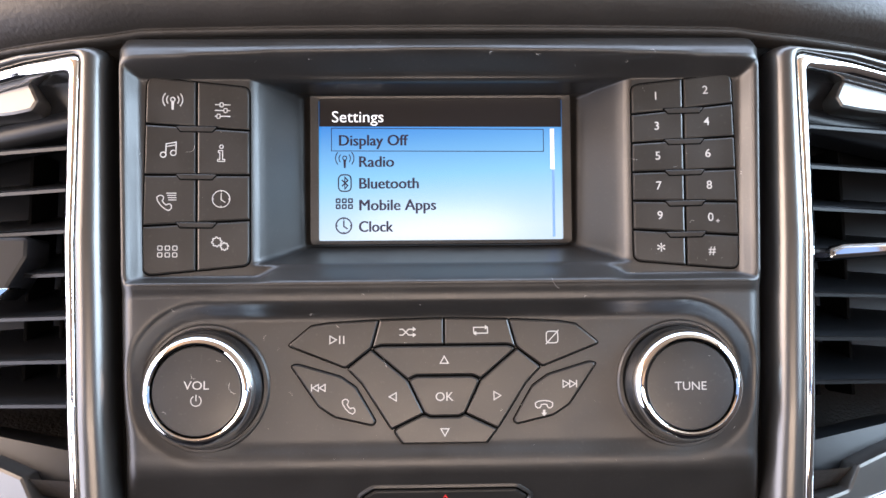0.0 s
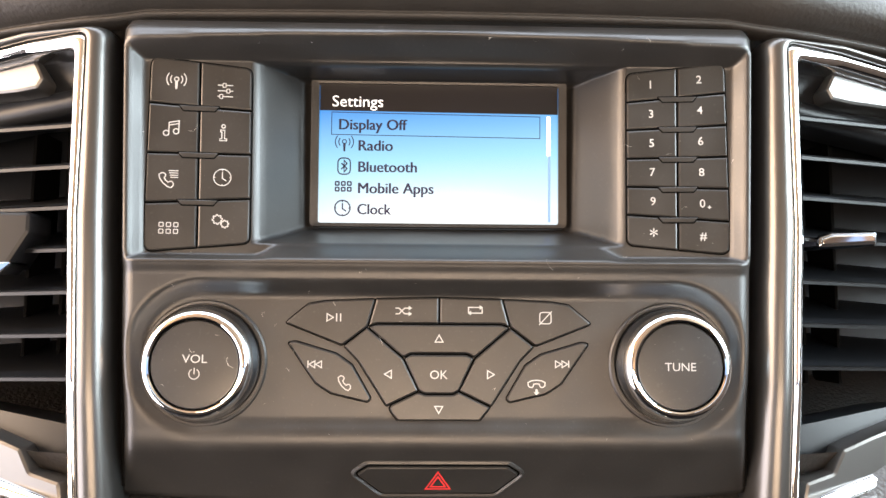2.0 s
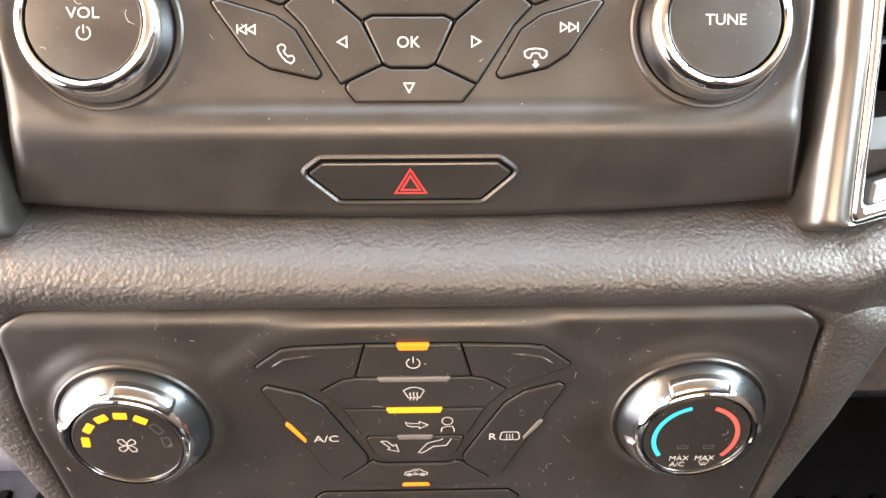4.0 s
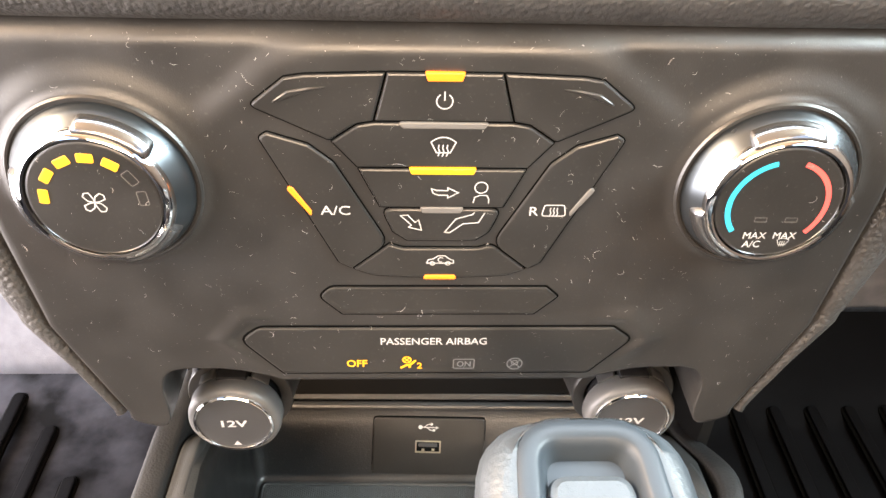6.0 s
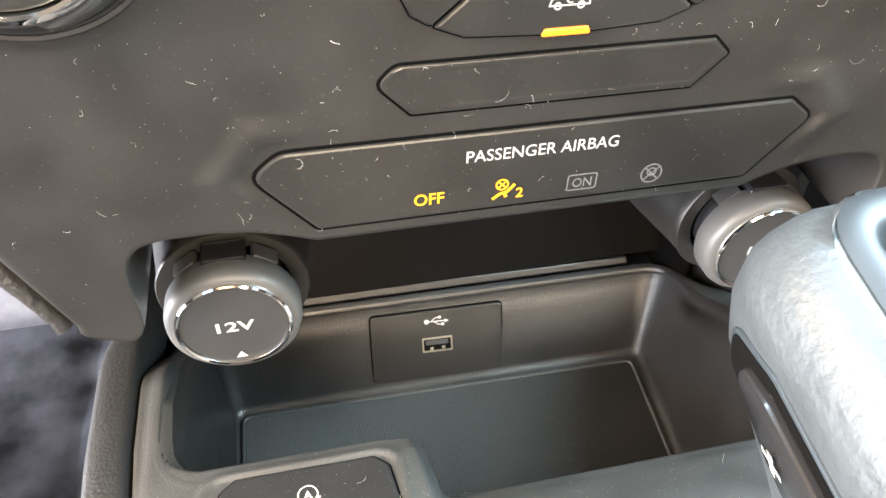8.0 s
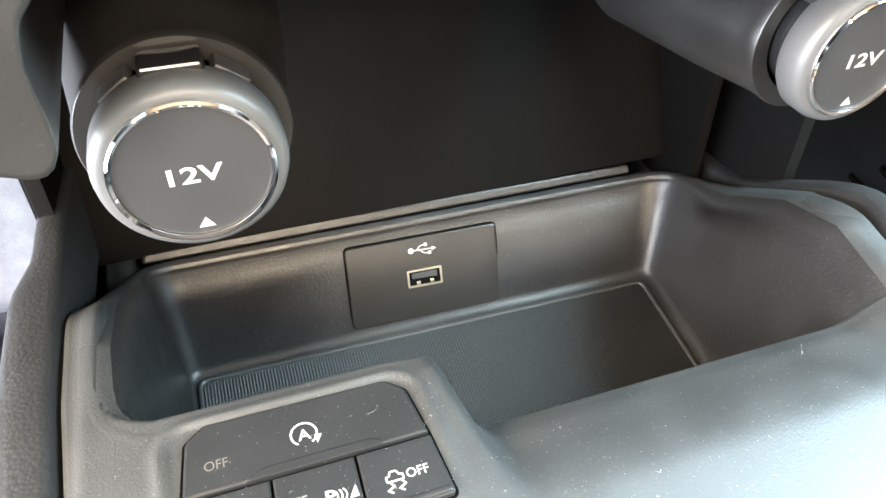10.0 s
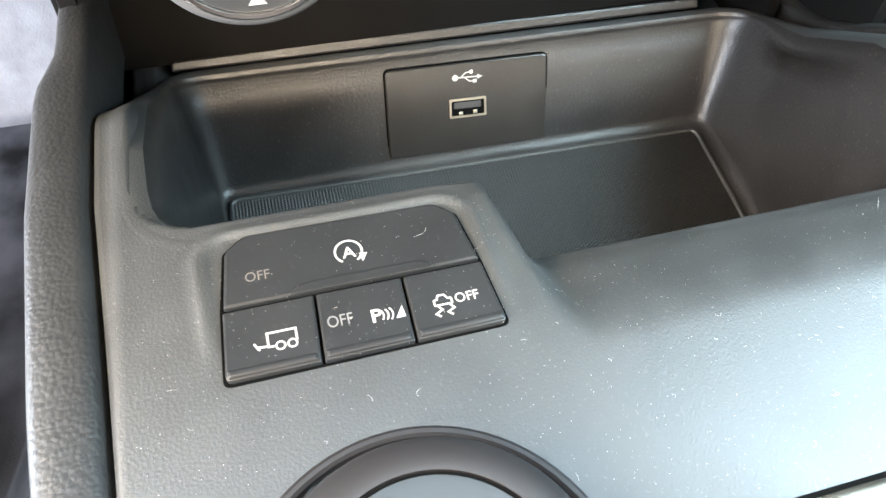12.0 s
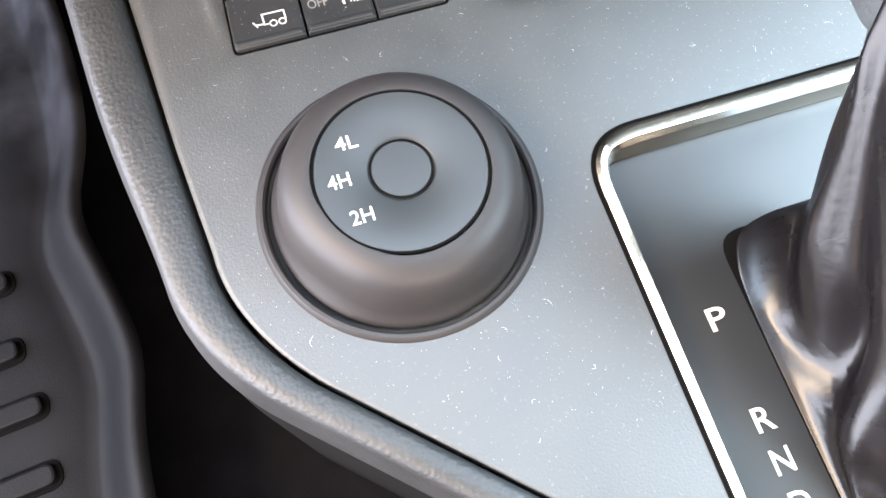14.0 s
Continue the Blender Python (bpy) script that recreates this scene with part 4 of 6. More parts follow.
def climate_knob(cu, turn, label):
    def lobe(a, r, w):
        off = min(abs((math.degrees(a) - turn - t + 180) % 360 - 180) for t in (0, 120, 240))
        return 17.6 + (r - 17.6) * (0.12 + 0.88 * ease(33, 24, off))

    k = part("rotary_knob", lathe([(23.0, -1), (23.1, 1.0), (22.7, 2.8), (21.6, 4.6), (20.2, 6.2), (19.2, 7.4)], cu, CV, 96), KNOB_SKIRT, climate, label)
    part("collar", lathe([(25.0, -1.5), (24.9, 0.9), (24.4, 1.5), (23.7, 1.4), (23.3, -0.8)], cu, CV), PLASTIC, k)
    part("grip", lathe([(20.6, 2.6), (21.6, 3.4), (21.8, 5.2), (21.2, 7.2), (19.8, 8.8), (18.4, 9.2), (17.2, 8.9)], cu, CV, 180, None, lobe), SATIN_CHROME, k, "chrome finger grips")
    part("chrome_ring", lathe([(19.5, 7.0), (19.2, 8.4), (18.5, 9.3), (17.6, 9.7), (17.0, 9.5), (16.8, 8.6)], cu, CV, 96), CHROME, k, "bright chrome ring")
    part("cap", lathe([(16.6, 8.4), (16.5, 8.9), (16.2, 9.1), (15.6, 9.15), (8, 9.15), (0, 9.15)], cu, CV), KEY, k, "dark flat cap")
    return k


kf = climate_knob(-CK, 66, "fan speed knob with smoked chrome skirt")
kh = climate_knob(CK, 96, "temperature knob with smoked chrome skirt")
ZF = 9.28
for i, a in enumerate((174, 144, 115, 87, 59, 33, 4)):
    c, s = math.cos(radians(a)), math.sin(radians(a))
    pt = lambda t, r: (-CK + c * r - s * t, CV + s * r + c * t)
    box = [pt(-2.0, 11.0), pt(2.0, 11.0), pt(2.0, 13.4), pt(-2.0, 13.4)]
    if i < 5:
        part("indicator", slab(rounded(box, 0.4, 2), 8.6, 9.45, 0.15), AMBER_YELLOW, kf, "lit yellow fan step")
    else:
        part("indicator", stroke(nb(), rounded(box, 0.4, 2), 0.26, ZF, True), UNLIT, kf, "unlit fan step", smooth=False)
b = nb()
for a in (35, 125, 215, 305):
    c, s = math.cos(radians(a)), math.sin(radians(a))
    pts = [(0, 0), (1.2, 1.1), (2.9, 1.2), (3.4, 0.2), (2.8, -0.8), (1.0, -0.5)]
    stroke(b, [(-CK + x * c - y * s, CV - 0.4 + x * s + y * c) for x, y in pts], 0.34, ZF, True)
part("symbol", b, PRINT, kf, smooth=False)
part("scale", stroke(nb(), arc(CK - 0.4, CV - 0.3, 12.8, 105, 219, 26), 1.4, ZF), PRINT_CYAN, kh, "cyan cold arc", smooth=False)
part("scale", stroke(nb(), arc(CK - 0.2, CV - 0.3, 12.8, 73, -41, 26), 1.4, ZF), PRINT_HOT, kh, "red warm arc", smooth=False)
for du in (-3.5, 4.7):
    part("indicator", stroke(nb(), [(CK + du - 1.6, CV - 5.4), (CK + du + 1.6, CV - 5.4), (CK + du + 1.6, CV - 4.1), (CK + du - 1.6, CV - 4.1)], 0.22, ZF, True), UNLIT, kh, "unlit indicator", smooth=False)
b = text("MAX", CK - 3.7, CV - 9.7, 2.2, ZF, 6.2)
text("A/C", CK - 4.0, CV - 12.5, 2.2, ZF, 4.8, b, None, 0.05)
text("MAX", CK + 4.5, CV - 9.7, 2.2, ZF, 6.2, b)
icon_screen(b, CK + 4.5, CV - 12.1, 0.5, ZF)
part("print", b, PRINT, kh, smooth=False)


# ---- leather roll round the climate panel ----
def edge_path():
    """The panel's side edge from its foot to the upper corner, on the right."""
    return [(climate_half(v), v) for v in steps(-103, 34, 3)]


def skirt(side):
    """The grained flank beside the climate panel: a rounded bead at the panel, then a face that narrows downwards and turns back."""
    rows = []
    for u, v in edge_path():
        wide = 30 - 22.5 * clamp((22 - v) / 105) - 4.5 * ease(-84, -104, v)
        dip = -0.7 * bell(v, -59, 1.0)
        row = []
        for d, w in ((0.5, -10), (0.6, -4.5), (1.1, -2.6), (2.2, -1.5), (3.6, -1.2), (0.3 * wide + 2, -1.4), (0.55 * wide + 1, -2.4), (0.78 * wide, -4.6), (0.93 * wide, -8.0), (wide, -13), (wide + 0.8, -22), (wide + 1.5, -45), (wide + 2, -110)):
            row.append((side * (u + d), v - 0.12 * d, w + dip))
        rows.append(row)
    return grid(rows)


def brow():
    """The padded roll between the radio and the climate panel; past the panel it climbs outwards below the vents."""
    mid = [(0.7, -17), (0.5, -10), (0.3, -5.6), (1.0, -2.8), (3.4, 0.2), (7.0, 2.2), (10.6, 2.6), (14.0, 0.8), (16.6, -2.8), (18.6, -7.6), (20.0, -12.6), (21.2, -17.6), (22.4, -24), (23, -70)]
    end = [(-44, -24), (-30, -9.5), (-17, -4.0), (-8, -1.6), (-1, 0.6), (4, 2.2), (8, 2.6), (11.6, 1.2), (14.4, -2.0), (16.8, -6.6), (18.6, -12), (20.0, -18), (21, -26), (22, -90)]
    rows = []
    for u in steps(-420, -136, 8) + steps(-132, 132, 2.5) + steps(136, 420, 8):
        a = abs(u)
        e = ease(108, 132, a)
        up, back = 0.30 * max(0, min(a, 300) - 122) + 2.5 * ease(60, 125, a), 0.30 * max(0, min(a, 300) - 128)
        sag = 0.8 * (a / 115) ** 2 * (1 - e)
        rows.append([(u, 30.3 - 0.6 * sag + p + (q - p) * e + up * clamp((p + 2) / 14 + e), w + (z - w) * e - back) for (p, w), (q, z) in zip(mid, end)])
    return grid(rows)


bell = lambda x, m, s: math.exp(-((x - m) / s) ** 2)
dashboard = thing("dashboard", WORLD, "dark padded dashboard with grained leather roll and satin silver trim", "dashboard")


def dash_part(name, bm, mat, m, label=""):
    ob = part(name, bm, mat, dashboard, label)
    ob.matrix_basis = m
    return ob


dash_part("leather_roll", brow(), LEATHER, FB, "black grained leather roll above the climate panel")
for side in (-1, 1):
    dash_part("side_flank", skirt(side), LEATHER, FB, "black grained flank beside the climate panel")


# ---- 12 volt sockets in their barrels ----
def socket(cu):
    s = thing("power_socket", FB @ Matrix.Translation((cu * 0.001, -0.1175, 0)), "grey capped 12 volt socket in a dark barrel", "power socket", "12 volt sockets")
    part("barrel", lathe([(27, -90), (22.5, -50), (19.6, -30), (19.3, -26), (19.4, -23.5), (19.0, -22.8), (15.0, -23), (14.4, -40)]), PLASTIC, s, "dark plastic barrel")
    part("neck", lathe([(13.6, -40), (13.6, -18)]), GLOSS, s)
    c = part("cap", lathe([(13.8, -19), (15.9, -18.6), (16.7, -17.2), (16.7, -12.6), (16.2, -10.9), (15.2, -10.1), (14.2, -10.0)]), CAP, s, "grey plastic cap rim")
    part("chrome_ring", lathe([(14.2, -10.2), (14.1, -9.3), (13.7, -9.0), (13.2, -9.2), (13.1, -9.9)]), CHROME, c, "thin chrome ring")
    part("face", lathe([(13.15, -9.9), (12.9, -9.7), (0, -9.7)]), CAP_FACE, c)
    b = text("12V", 0.2, 0.0, 3.4, -9.62, 9.4, None, None, 0.22)
    patch(b, [(-1.5, -11.6), (1.5, -11.6), (0, -9.4)], -9.62)
    part("print", b, PRINT, c, smooth=False)
    b = nb()
    slab(rounded([(-5.6, 14.2), (5.6, 14.2), (5.2, 17.4), (-5.2, 17.4)], 0.8, 2), -22, -15.6, 0.5, None, b)
    part("hinge", b, GLOSS, s, "black hinge block")
    for a in (54, 126):
        ca, sa = math.cos(radians(a)), math.sin(radians(a))
        pts = [(14.8 * ca - 3.4 * sa * k, 14.8 * sa + 3.4 * ca * k) for k in (-1, 1)] + [(16.9 * ca + 3.4 * sa * k * -1, 16.9 * sa + 3.4 * ca * k) for k in (1, -1)]
        part("lug", slab(rounded(pts, 0.6, 2), -22, -17.6, 0.5), CAP_FACE, s)
    return s


socket(-72.0)
socket(72.4)


# ---- silver frames, chrome frames and vents on both sides ----
def frame_curve(pts, bend, corners=(3, 6)):
    """A line through (u, v, w) points with two of its corners rounded; every line gets the same count of points."""
    pts = [Vector(p) for p in pts]
    out = []
    for i, (p, q) in enumerate(zip(pts, pts[1:])):
        a = p.lerp(q, min(0.45, bend / (q - p).length)) if i in corners else p
        c = q.lerp(p, min(0.45, bend / (q - p).length)) if i + 1 in corners else q
        if i in corners:
            last = pts[i].lerp(pts[i - 1], min(0.45, bend / (pts[i] - pts[i - 1]).length))
            out += [last.lerp(p, k / 6).lerp(p.lerp(a, k / 6), k / 6) for k in range(6)]
        out += [a.lerp(c, k / 10) for k in range(10)]
    return out + [pts[-1]]


TRIM_OUT = [(235, 108, -24), (172, 119, -7), (150, 122.6, -2), (119.0, 124.4, 0.5), (116.2, 54, 1), (113.3, -6, 1), (110.4, -53, -1), (162, -44.2, -9), (235, -20, -27)]
TRIM_SEAM = [(235, 104, -22), (168, 115.8, -5.2), (150, 119.0, -1.4), (127.0, 121.2, 3.4), (126.5, 54, 4), (123.8, -6, 3.5), (121.8, -50.6, 1), (161.7, -40.8, -8), (235, -16, -26)]
CHROME_IN = [(235, 98, -26), (170, 110.6, -9), (150, 114.0, -4), (131.6, 115.3, 2.4), (130.6, 54, 3.0), (127.8, -6, 2.5), (126.2, -45.2, -0.5), (161.7, -35.2, -12), (235, -10, -30)]


def frame_strip(side, outer, inner, section, bend):
    """A strip between two lines round a vent; section: (share of the width, height) pairs."""
    rows = []
    for p, q in zip(frame_curve(outer, bend), frame_curve(inner, bend * 0.8)):
        rows.append([(side * (p.x + (q.x - p.x) * k), p.y + (q.y - p.y) * k, p.z + (q.z - p.z) * k + h) for k, h in section])
    return grid(rows)


for side in (-1, 1):
    dash_part("silver_trim", frame_strip(side, TRIM_OUT, TRIM_SEAM, [(0, -16), (0.0, -6), (0.02, -3.2), (0.07, -1.2), (0.16, 0.6), (0.32, 2.0), (0.52, 2.5), (0.74, 2.0), (0.9, 1.0), (0.975, 0.3), (0.99, -0.4), (0.99, -5)], 5),
              SILVER, FA, "satin silver trim framing the air vent")
    vent = thing("air_vent", FA, "black slatted air vent with bright chrome frame" + (" and chrome slider" if side > 0 else ""), "air vent", "dashboard vents")
    part("chrome_frame", frame_strip(side, TRIM_SEAM, CHROME_IN, [(0.07, -5), (0.07, -0.6), (0.13, 0.2), (0.35, 0.8), (0.65, 0.8), (0.9, 0.2), (0.98, -0.6), (1, -2.0), (1.0, -22)], 3.5), CHROME, vent, "bright chrome frame")
    part("backing", slab([(side * 128, -40), (side * 260, -40), (side * 260, 112), (side * 128, 112)] if side > 0 else [(-260, -40), (-128, -40), (-128, 112), (-260, 112)], -80, -62, 0.2), SLAT, vent)
    tops = [97.0, 81.6, 65.8, 50.0, 33.8, 17.7, 1.9] if side > 0 else [90.2, 74.6, 59.3, 43.6, 28.0, 12.4, -3.2]
    for v in tops:
        b = nb()
        prof = [(-9.0, 0.7), (-8.4, 1.2), (-56, 13.6), (-56, 12.2), (-9.2, -0.5)]
        ends = []
        for u in (129.0, 165, 200, 245):
            away = -0.22 * (u - 130)
            ends.append([b.verts.new((side * u, v + y - 0.02 * (u - 132), w + away)) for w, y in prof])
        for p, q in zip(ends, ends[1:]):
            for i in range(5):
                b.faces.new((p[i], p[(i + 1) % 5], q[(i + 1) % 5], q[i]))
        b.faces.new(ends[0]); b.faces.new(ends[-1][::-1])
        bmesh.ops.recalc_face_normals(b, faces=b.faces)
        part("slat", b, SLAT, vent)
    for u in (140, 152, 166):
        part("vane", slab([(side * u - 0.7, -6), (side * u + 0.7, -6), (side * u + 0.7, 96), (side * u - 0.7, 96)], -60, -40, 0.2), GAP, vent)
    rows = [[(side * u, v - 0.15 * (u - 130), w - 0.22 * (u - 130)) for v, w in ((118, -8), (115, -9.5), (107.6, -14), (107.0, -13.6), (106.4, -12.6), (99.4, -16), (98.8, -18), (98.4, -30))] for u in steps(128.5, 240, 10)]
    part("upper_plate", grid(rows), SLAT, vent)
    # plate below the slats and the bright clasps
    low = [(side * u, v) for u, v in ((129, -20.5), (240, -4), (240, -50), (129, -46))]
    bmp = nb()
    low = low if area(low) > 0 else low[::-1]
    slab(low, -30, -15, 0.3, lambda u, v: -0.22 * (abs(u) - 130) - 0.06 * (v + 15), bmp)
    part("lower_plate", bmp, SLAT, vent)
    for pts in ([(131.5, -38), (143, -35), (147.5, -27), (160.6, -22.5), (200, -11), (200, -26), (161, -39), (147.5, -43.6), (129.5, -47.6)],
                [(150.5, 114.6), (146.6, 107.2), (149.2, 103.2), (157.5, 102.2), (178, 101.4), (200, 97), (200, 107), (171, 111)]):
        pp = [(side * u, v) for u, v in pts]
        part("clasp", slab(rounded(pp, 1.5, 3), -16, -3.5 if pts[0][1] > 0 else -4.5, 1.4, lambda u, v: -0.22 * (abs(u) - 130)), SILVER, vent, "satin chrome clasp")
    if side > 0:
        s_out = rounded([(142, 46.6), (164.5, 48), (164.5, 53), (147, 52.4), (142, 50.6)], 1.2, 3)
        sl = part("slider", slab(s_out, -22, -8.5, 1.2), DARK_CHROME, vent, "chrome slider on the slats")
        part("slider_top", slab(grown(s_out, -1.2), -10, -7.8, 0.5), CHROME, sl)
    else:
        s_out = rounded([(-180, 36), (-157, 37), (-149.4, 50), (-149.4, 57.5), (-180, 57.5)], 2, 3)
        sl = part("slider", slab(s_out, -24, -9.0, 1.5), SLAT, vent, "black slider block")
        part("slider_tip", slab(rounded([(-174, 34.4), (-158.6, 34.8), (-154.2, 39.2), (-174, 38.2)], 0.8, 3), -20, -8.4, 0.8), CHROME, sl, "bright chrome tip")

# ---- padded dash top ----
rows = []
# carried on unseen past the vents to keep windscreen light off the footwells
for u in steps(-792, 792, 12):
    fall = 34 * ease(95, 260, u)
    c = min(abs(u), 300)
    out = max(0, c - 125)
    low = 129.4 - 0.0001 * min(c, 112) ** 2 - 2.6 * ease(112, 124, c) - 0.05 * out - 0.0008 * out * out
    row = []
    for dv, w in ((0.0, -34), (0.2, -8), (0.6, -2.2), (1.6, -0.6), (2.8, -0.9), (3.3, -2.4), (3.7, -1.2), (6, 3.2), (10, 6.8), (16, 8.4), (23, 6.5), (30, 0), (38, -14), (46, -40), (52, -90), (56, -200), (40, -420)):
        k = 1 - fall / 60 * clamp(dv / 20)
        row.append((u, low + dv * k, w - 0.16 * max(0, c - 130)))
    rows.append(row)
dash_part("top_pad", grid(rows), DASH, FA, "brown-black padded top with fine grain")

# the far dash faces beside the vents and the lower dash under them, added out of view to block light
for side in (-1, 1):
    far = [(side * 245, -60), (side * 792, -60), (side * 792, 80), (side * 245, 80)]
    dash_part("unseen_dash_face", slab(far if side > 0 else far[::-1], -90, -60, 2), DASH, FA)
    rows = [[(side * u, v, w - 0.12 * max(0, u - 128)) for v, w in ((70, -24), (40, -26), (10, -34), (-30, -52), (-60, -90), (-70, -160))] for u in steps(126, 792, 18)]
    dash_part("knee_bolster", grid(rows), DASH, FB)

# ---- cavity behind the panels and the tray ----
def plate(name, pts, mat, m, label, category, w0=-4.0, w1=0.0, kind="structure"):
    return solid(name, slab(pts, w0, w1, 0.3), mat, m, label, category, kind=kind)


# rear wall in the near-black tone that stands in for shade
plate("cavity_wall", [(-125, 22.5), (125, 22.5), (125, 190), (-125, 190)], CAVITY_SHADE, FU, "rear wall of the cubby behind the climate panel, toned near-black for its shade", "wall", -12, -6)
TRAY_LEDGE = slab(rounded([(-104, 19.6), (103, 17.4), (102.4, 21.4), (-103, 24.6)], 1.0), -12, -6.0, 1.0)
for side in (-1, 1):
    near = 275 if side > 0 else 335
    flank = slab([(near, 60), (620, 60), (620, 480), (near - 10, 470)], 0, 6, 0.8)
    for v_ in flank.verts:
        v_.co = (side * ((140 if side > 0 else 129) + v_.co.z), v_.co.x, v_.co.y)
    bmesh.ops.recalc_face_normals(flank, faces=flank.faces)
    solid("tunnel_wall", flank, JOINT_AND_SHADE, WORLD, "matt black tunnel flank between console and footwell", "wall", kind="structure")
# plates added beside the cubby, dark where shade hides the footwell
for side in (-1, 1):
    cheek = slab([(300, 258), (362, 258), (362, 425), (300, 425)], 0, 5, 0.6)
    for v_ in cheek.verts:
        v_.co = (side * (121 + v_.co.z), v_.co.x, v_.co.y)
    bmesh.ops.recalc_face_normals(cheek, faces=cheek.faces)
    solid("cavity_shade_cheek", cheek, CAVITY_SHADE, WORLD, "near-black plate beside the cubby, added for its shade", "wall", kind="structure")
# unseen plate, added to keep light from above out of the cubby
light_block = slab([(-124, 212), (124, 212), (124, 372), (-124, 372)], 424, 430, 0.5)
solid("cavity_light_block", light_block, CAVITY_SHADE, WORLD, "unseen plate over the cubby behind the climate panel, added to block light", "wall", kind="structure")
usb = thing("usb_port", FU, "dark rounded plate with a nickel usb socket", "usb port")
up = rounded([(-31.4, -22.6), (32.6, -24.6), (33.9, 9.7), (-29.9, 11.2)], 2.2)
part("plate_gap", slab(grown(up, 0.6), -1, 0.15, 0.05), GAP, usb)
part("cover_plate", slab(up, -1, 1.0, 0.5), KEY, usb)
b = nb()
rin, rout = rounded([(-4.4, -11.9), (8.8, -12.5), (9.0, -6.6), (-4.2, -6.1)], 0.4, 2), rounded([(-5.2, -12.7), (9.6, -13.3), (9.8, -5.8), (-5.0, -5.3)], 0.5, 2)
rr = [[b.verts.new((x, y, w)) for x, y in o] for o, w in ((rout, 0.9), (rout, 1.5), (rin, 1.5), (rin, 1.02))]
for p, q in zip(rr, rr[1:]):
    for i in range(len(p)):
        b.faces.new((p[i], p[(i + 1) % len(p)], q[(i + 1) % len(p)], q[i]))
shell = part("socket_shell", b, NICKEL, usb, "nickel socket shell")
shell.location = (-0.0014, 0.0026, 0)
part("opening", slab(rin, 0.2, 1.06, 0.02), GAP, shell)
part("tongue", slab(rounded([(-3.2, -9.2), (7.6, -9.7), (7.7, -7.2), (-3.1, -6.8)], 0.3, 2), 0.8, 1.25, 0.1), CAP_FACE, shell)
for du in (-1.4, 4.4):
    part("contact", slab([(du, -12.0), (du + 1.6, -12.0), (du + 1.6, -10.6), (du, -10.6)], 0.8, 1.4, 0.1), NICKEL, shell)
b = nb()
stroke(b, [(-2.2, 2.9), (7.2, 2.4)], 0.55, 1.06)
patch(b, arc(-2.0, 2.9, 1.2, 0, 330, 11), 1.06)
patch(b, [(6.8, 3.3), (8.8, 2.3), (6.8, 1.5)], 1.06)
stroke(b, [(0.2, 2.8), (2.2, 4.4), (4.0, 4.5)], 0.5, 1.06)
stroke(b, [(1.6, 2.7), (3.6, 1.0), (5.4, 0.8)], 0.5, 1.06)
patch(b, arc(4.4, 4.5, 0.8, 0, 330, 11), 1.06)
patch(b, [(5.0, 0.2), (6.4, 0.2), (6.4, 1.5), (5.0, 1.5)], 1.06)
part("symbol", b, PRINT, usb, smooth=False).location = (-0.0014, 0.0024, 0)


# ---- centre console ----
def console_half(v):
    h = 116.6 - 4.6 * clamp((45 - v) / 75) - 2.6 * clamp((-30 - v) / 30)
    if v < -60:
        k = -60 - v
        h = 109.4 - 0.012 * k * k if k < 38 else 92.0 - 1.02 * (k - 38)
    return max(h, 36)


def console_top(u, v):
    """The console's top as it would run without the tray."""
    w = 0.0
    # the hollow beside the switch pod rolls down into the tray
    ub = -26.5 + 0.13 * clamp(17.4 - v, -12, 38)
    w -= 11.0 * ease(-18, 19, v) * ease(ub, ub + 8.5, u) * ease(115, 92, u)
    w -= 38 * (ease(70, 126, v) if u < 0 else ease(42, 125, v)) * ease(80, 100, abs(u))
    # the strip along the left rail has a low shoulder
    return w - 1.2 * ease(-111.0, -114.5, u)


def console_w(u, v):
    w = console_top(u, v)
    front = 32.5 + (13.5 - 32.5) * ease(-27.5, -18, u - 0.22 * (v - 16))
    d = min(v - front, u + 108.5, 119.5 + 4.5 * ease(50, 85, v) - u)
    if u < -60:
        p, q = max(0, 16 - (v - front)), max(0, 16 - (u + 108.5))
        d = min(d, 16 - math.hypot(p, q))
    d2 = d if d < 20 else 20
    w += (-81.0 - w) * ease(0.0, 9.0, d2) if d2 > 0 else 0
    w -= 1.4 * ease(-6, 0, d) * ease(-40, -25, u)
    # raised rim round the switch block
    gap = box_gap(u + 0.05 * v, v, -62.4, 9.0, 29.8, 18.6, 6)
    if d < 2:
        w += 1.0 * ease(4.2, 1.0, gap) * ease(-0.6, 1.0, gap) * ease(-6, 8, v)
    # recess for the shift plate
    g = box_gap(u, v, 38, -140, 49, 79, 9)
    w -= 6.5 * ease(0.5, -1.2, g)
    # lip of the dial
    r = math.hypot(u + 63.0, v + 60.6)
    w -= 3 * ease(33.4, 31.0, r)
    return w


vs = steps(190, 64, 3) + steps(62, 60, 2) + steps(58, 36, 1.5) + steps(35, 10, 0.8) + steps(8, -230, 2.0)
us = sorted(set(steps(-1, -0.86, 0.012) + steps(-0.85, -0.05, 0.0145) + steps(-0.04, 0.8, 0.02) + steps(0.81, 1, 0.012)))
rows = []
for v in vs:
    h = console_half(v)
    hr = h + 10 * ease(0, 45, v)
    row = []
    for s in us:
        u = s * (h if s < 0 else hr)
        row.append((u, v, console_w(u, v)))
    row = [(-h, v, row[0][2] - 25)] + row + [(hr, v, row[-1][2] - 25)]
    rows.append(row)
verts, faces = grid(rows)
console = thing("centre_console", FC, "dusty grey-black centre console with sunken tray and grained rails", "centre console")
part("top_panel", (verts, [f[::-1] for f in faces]), CONSOLE, console)

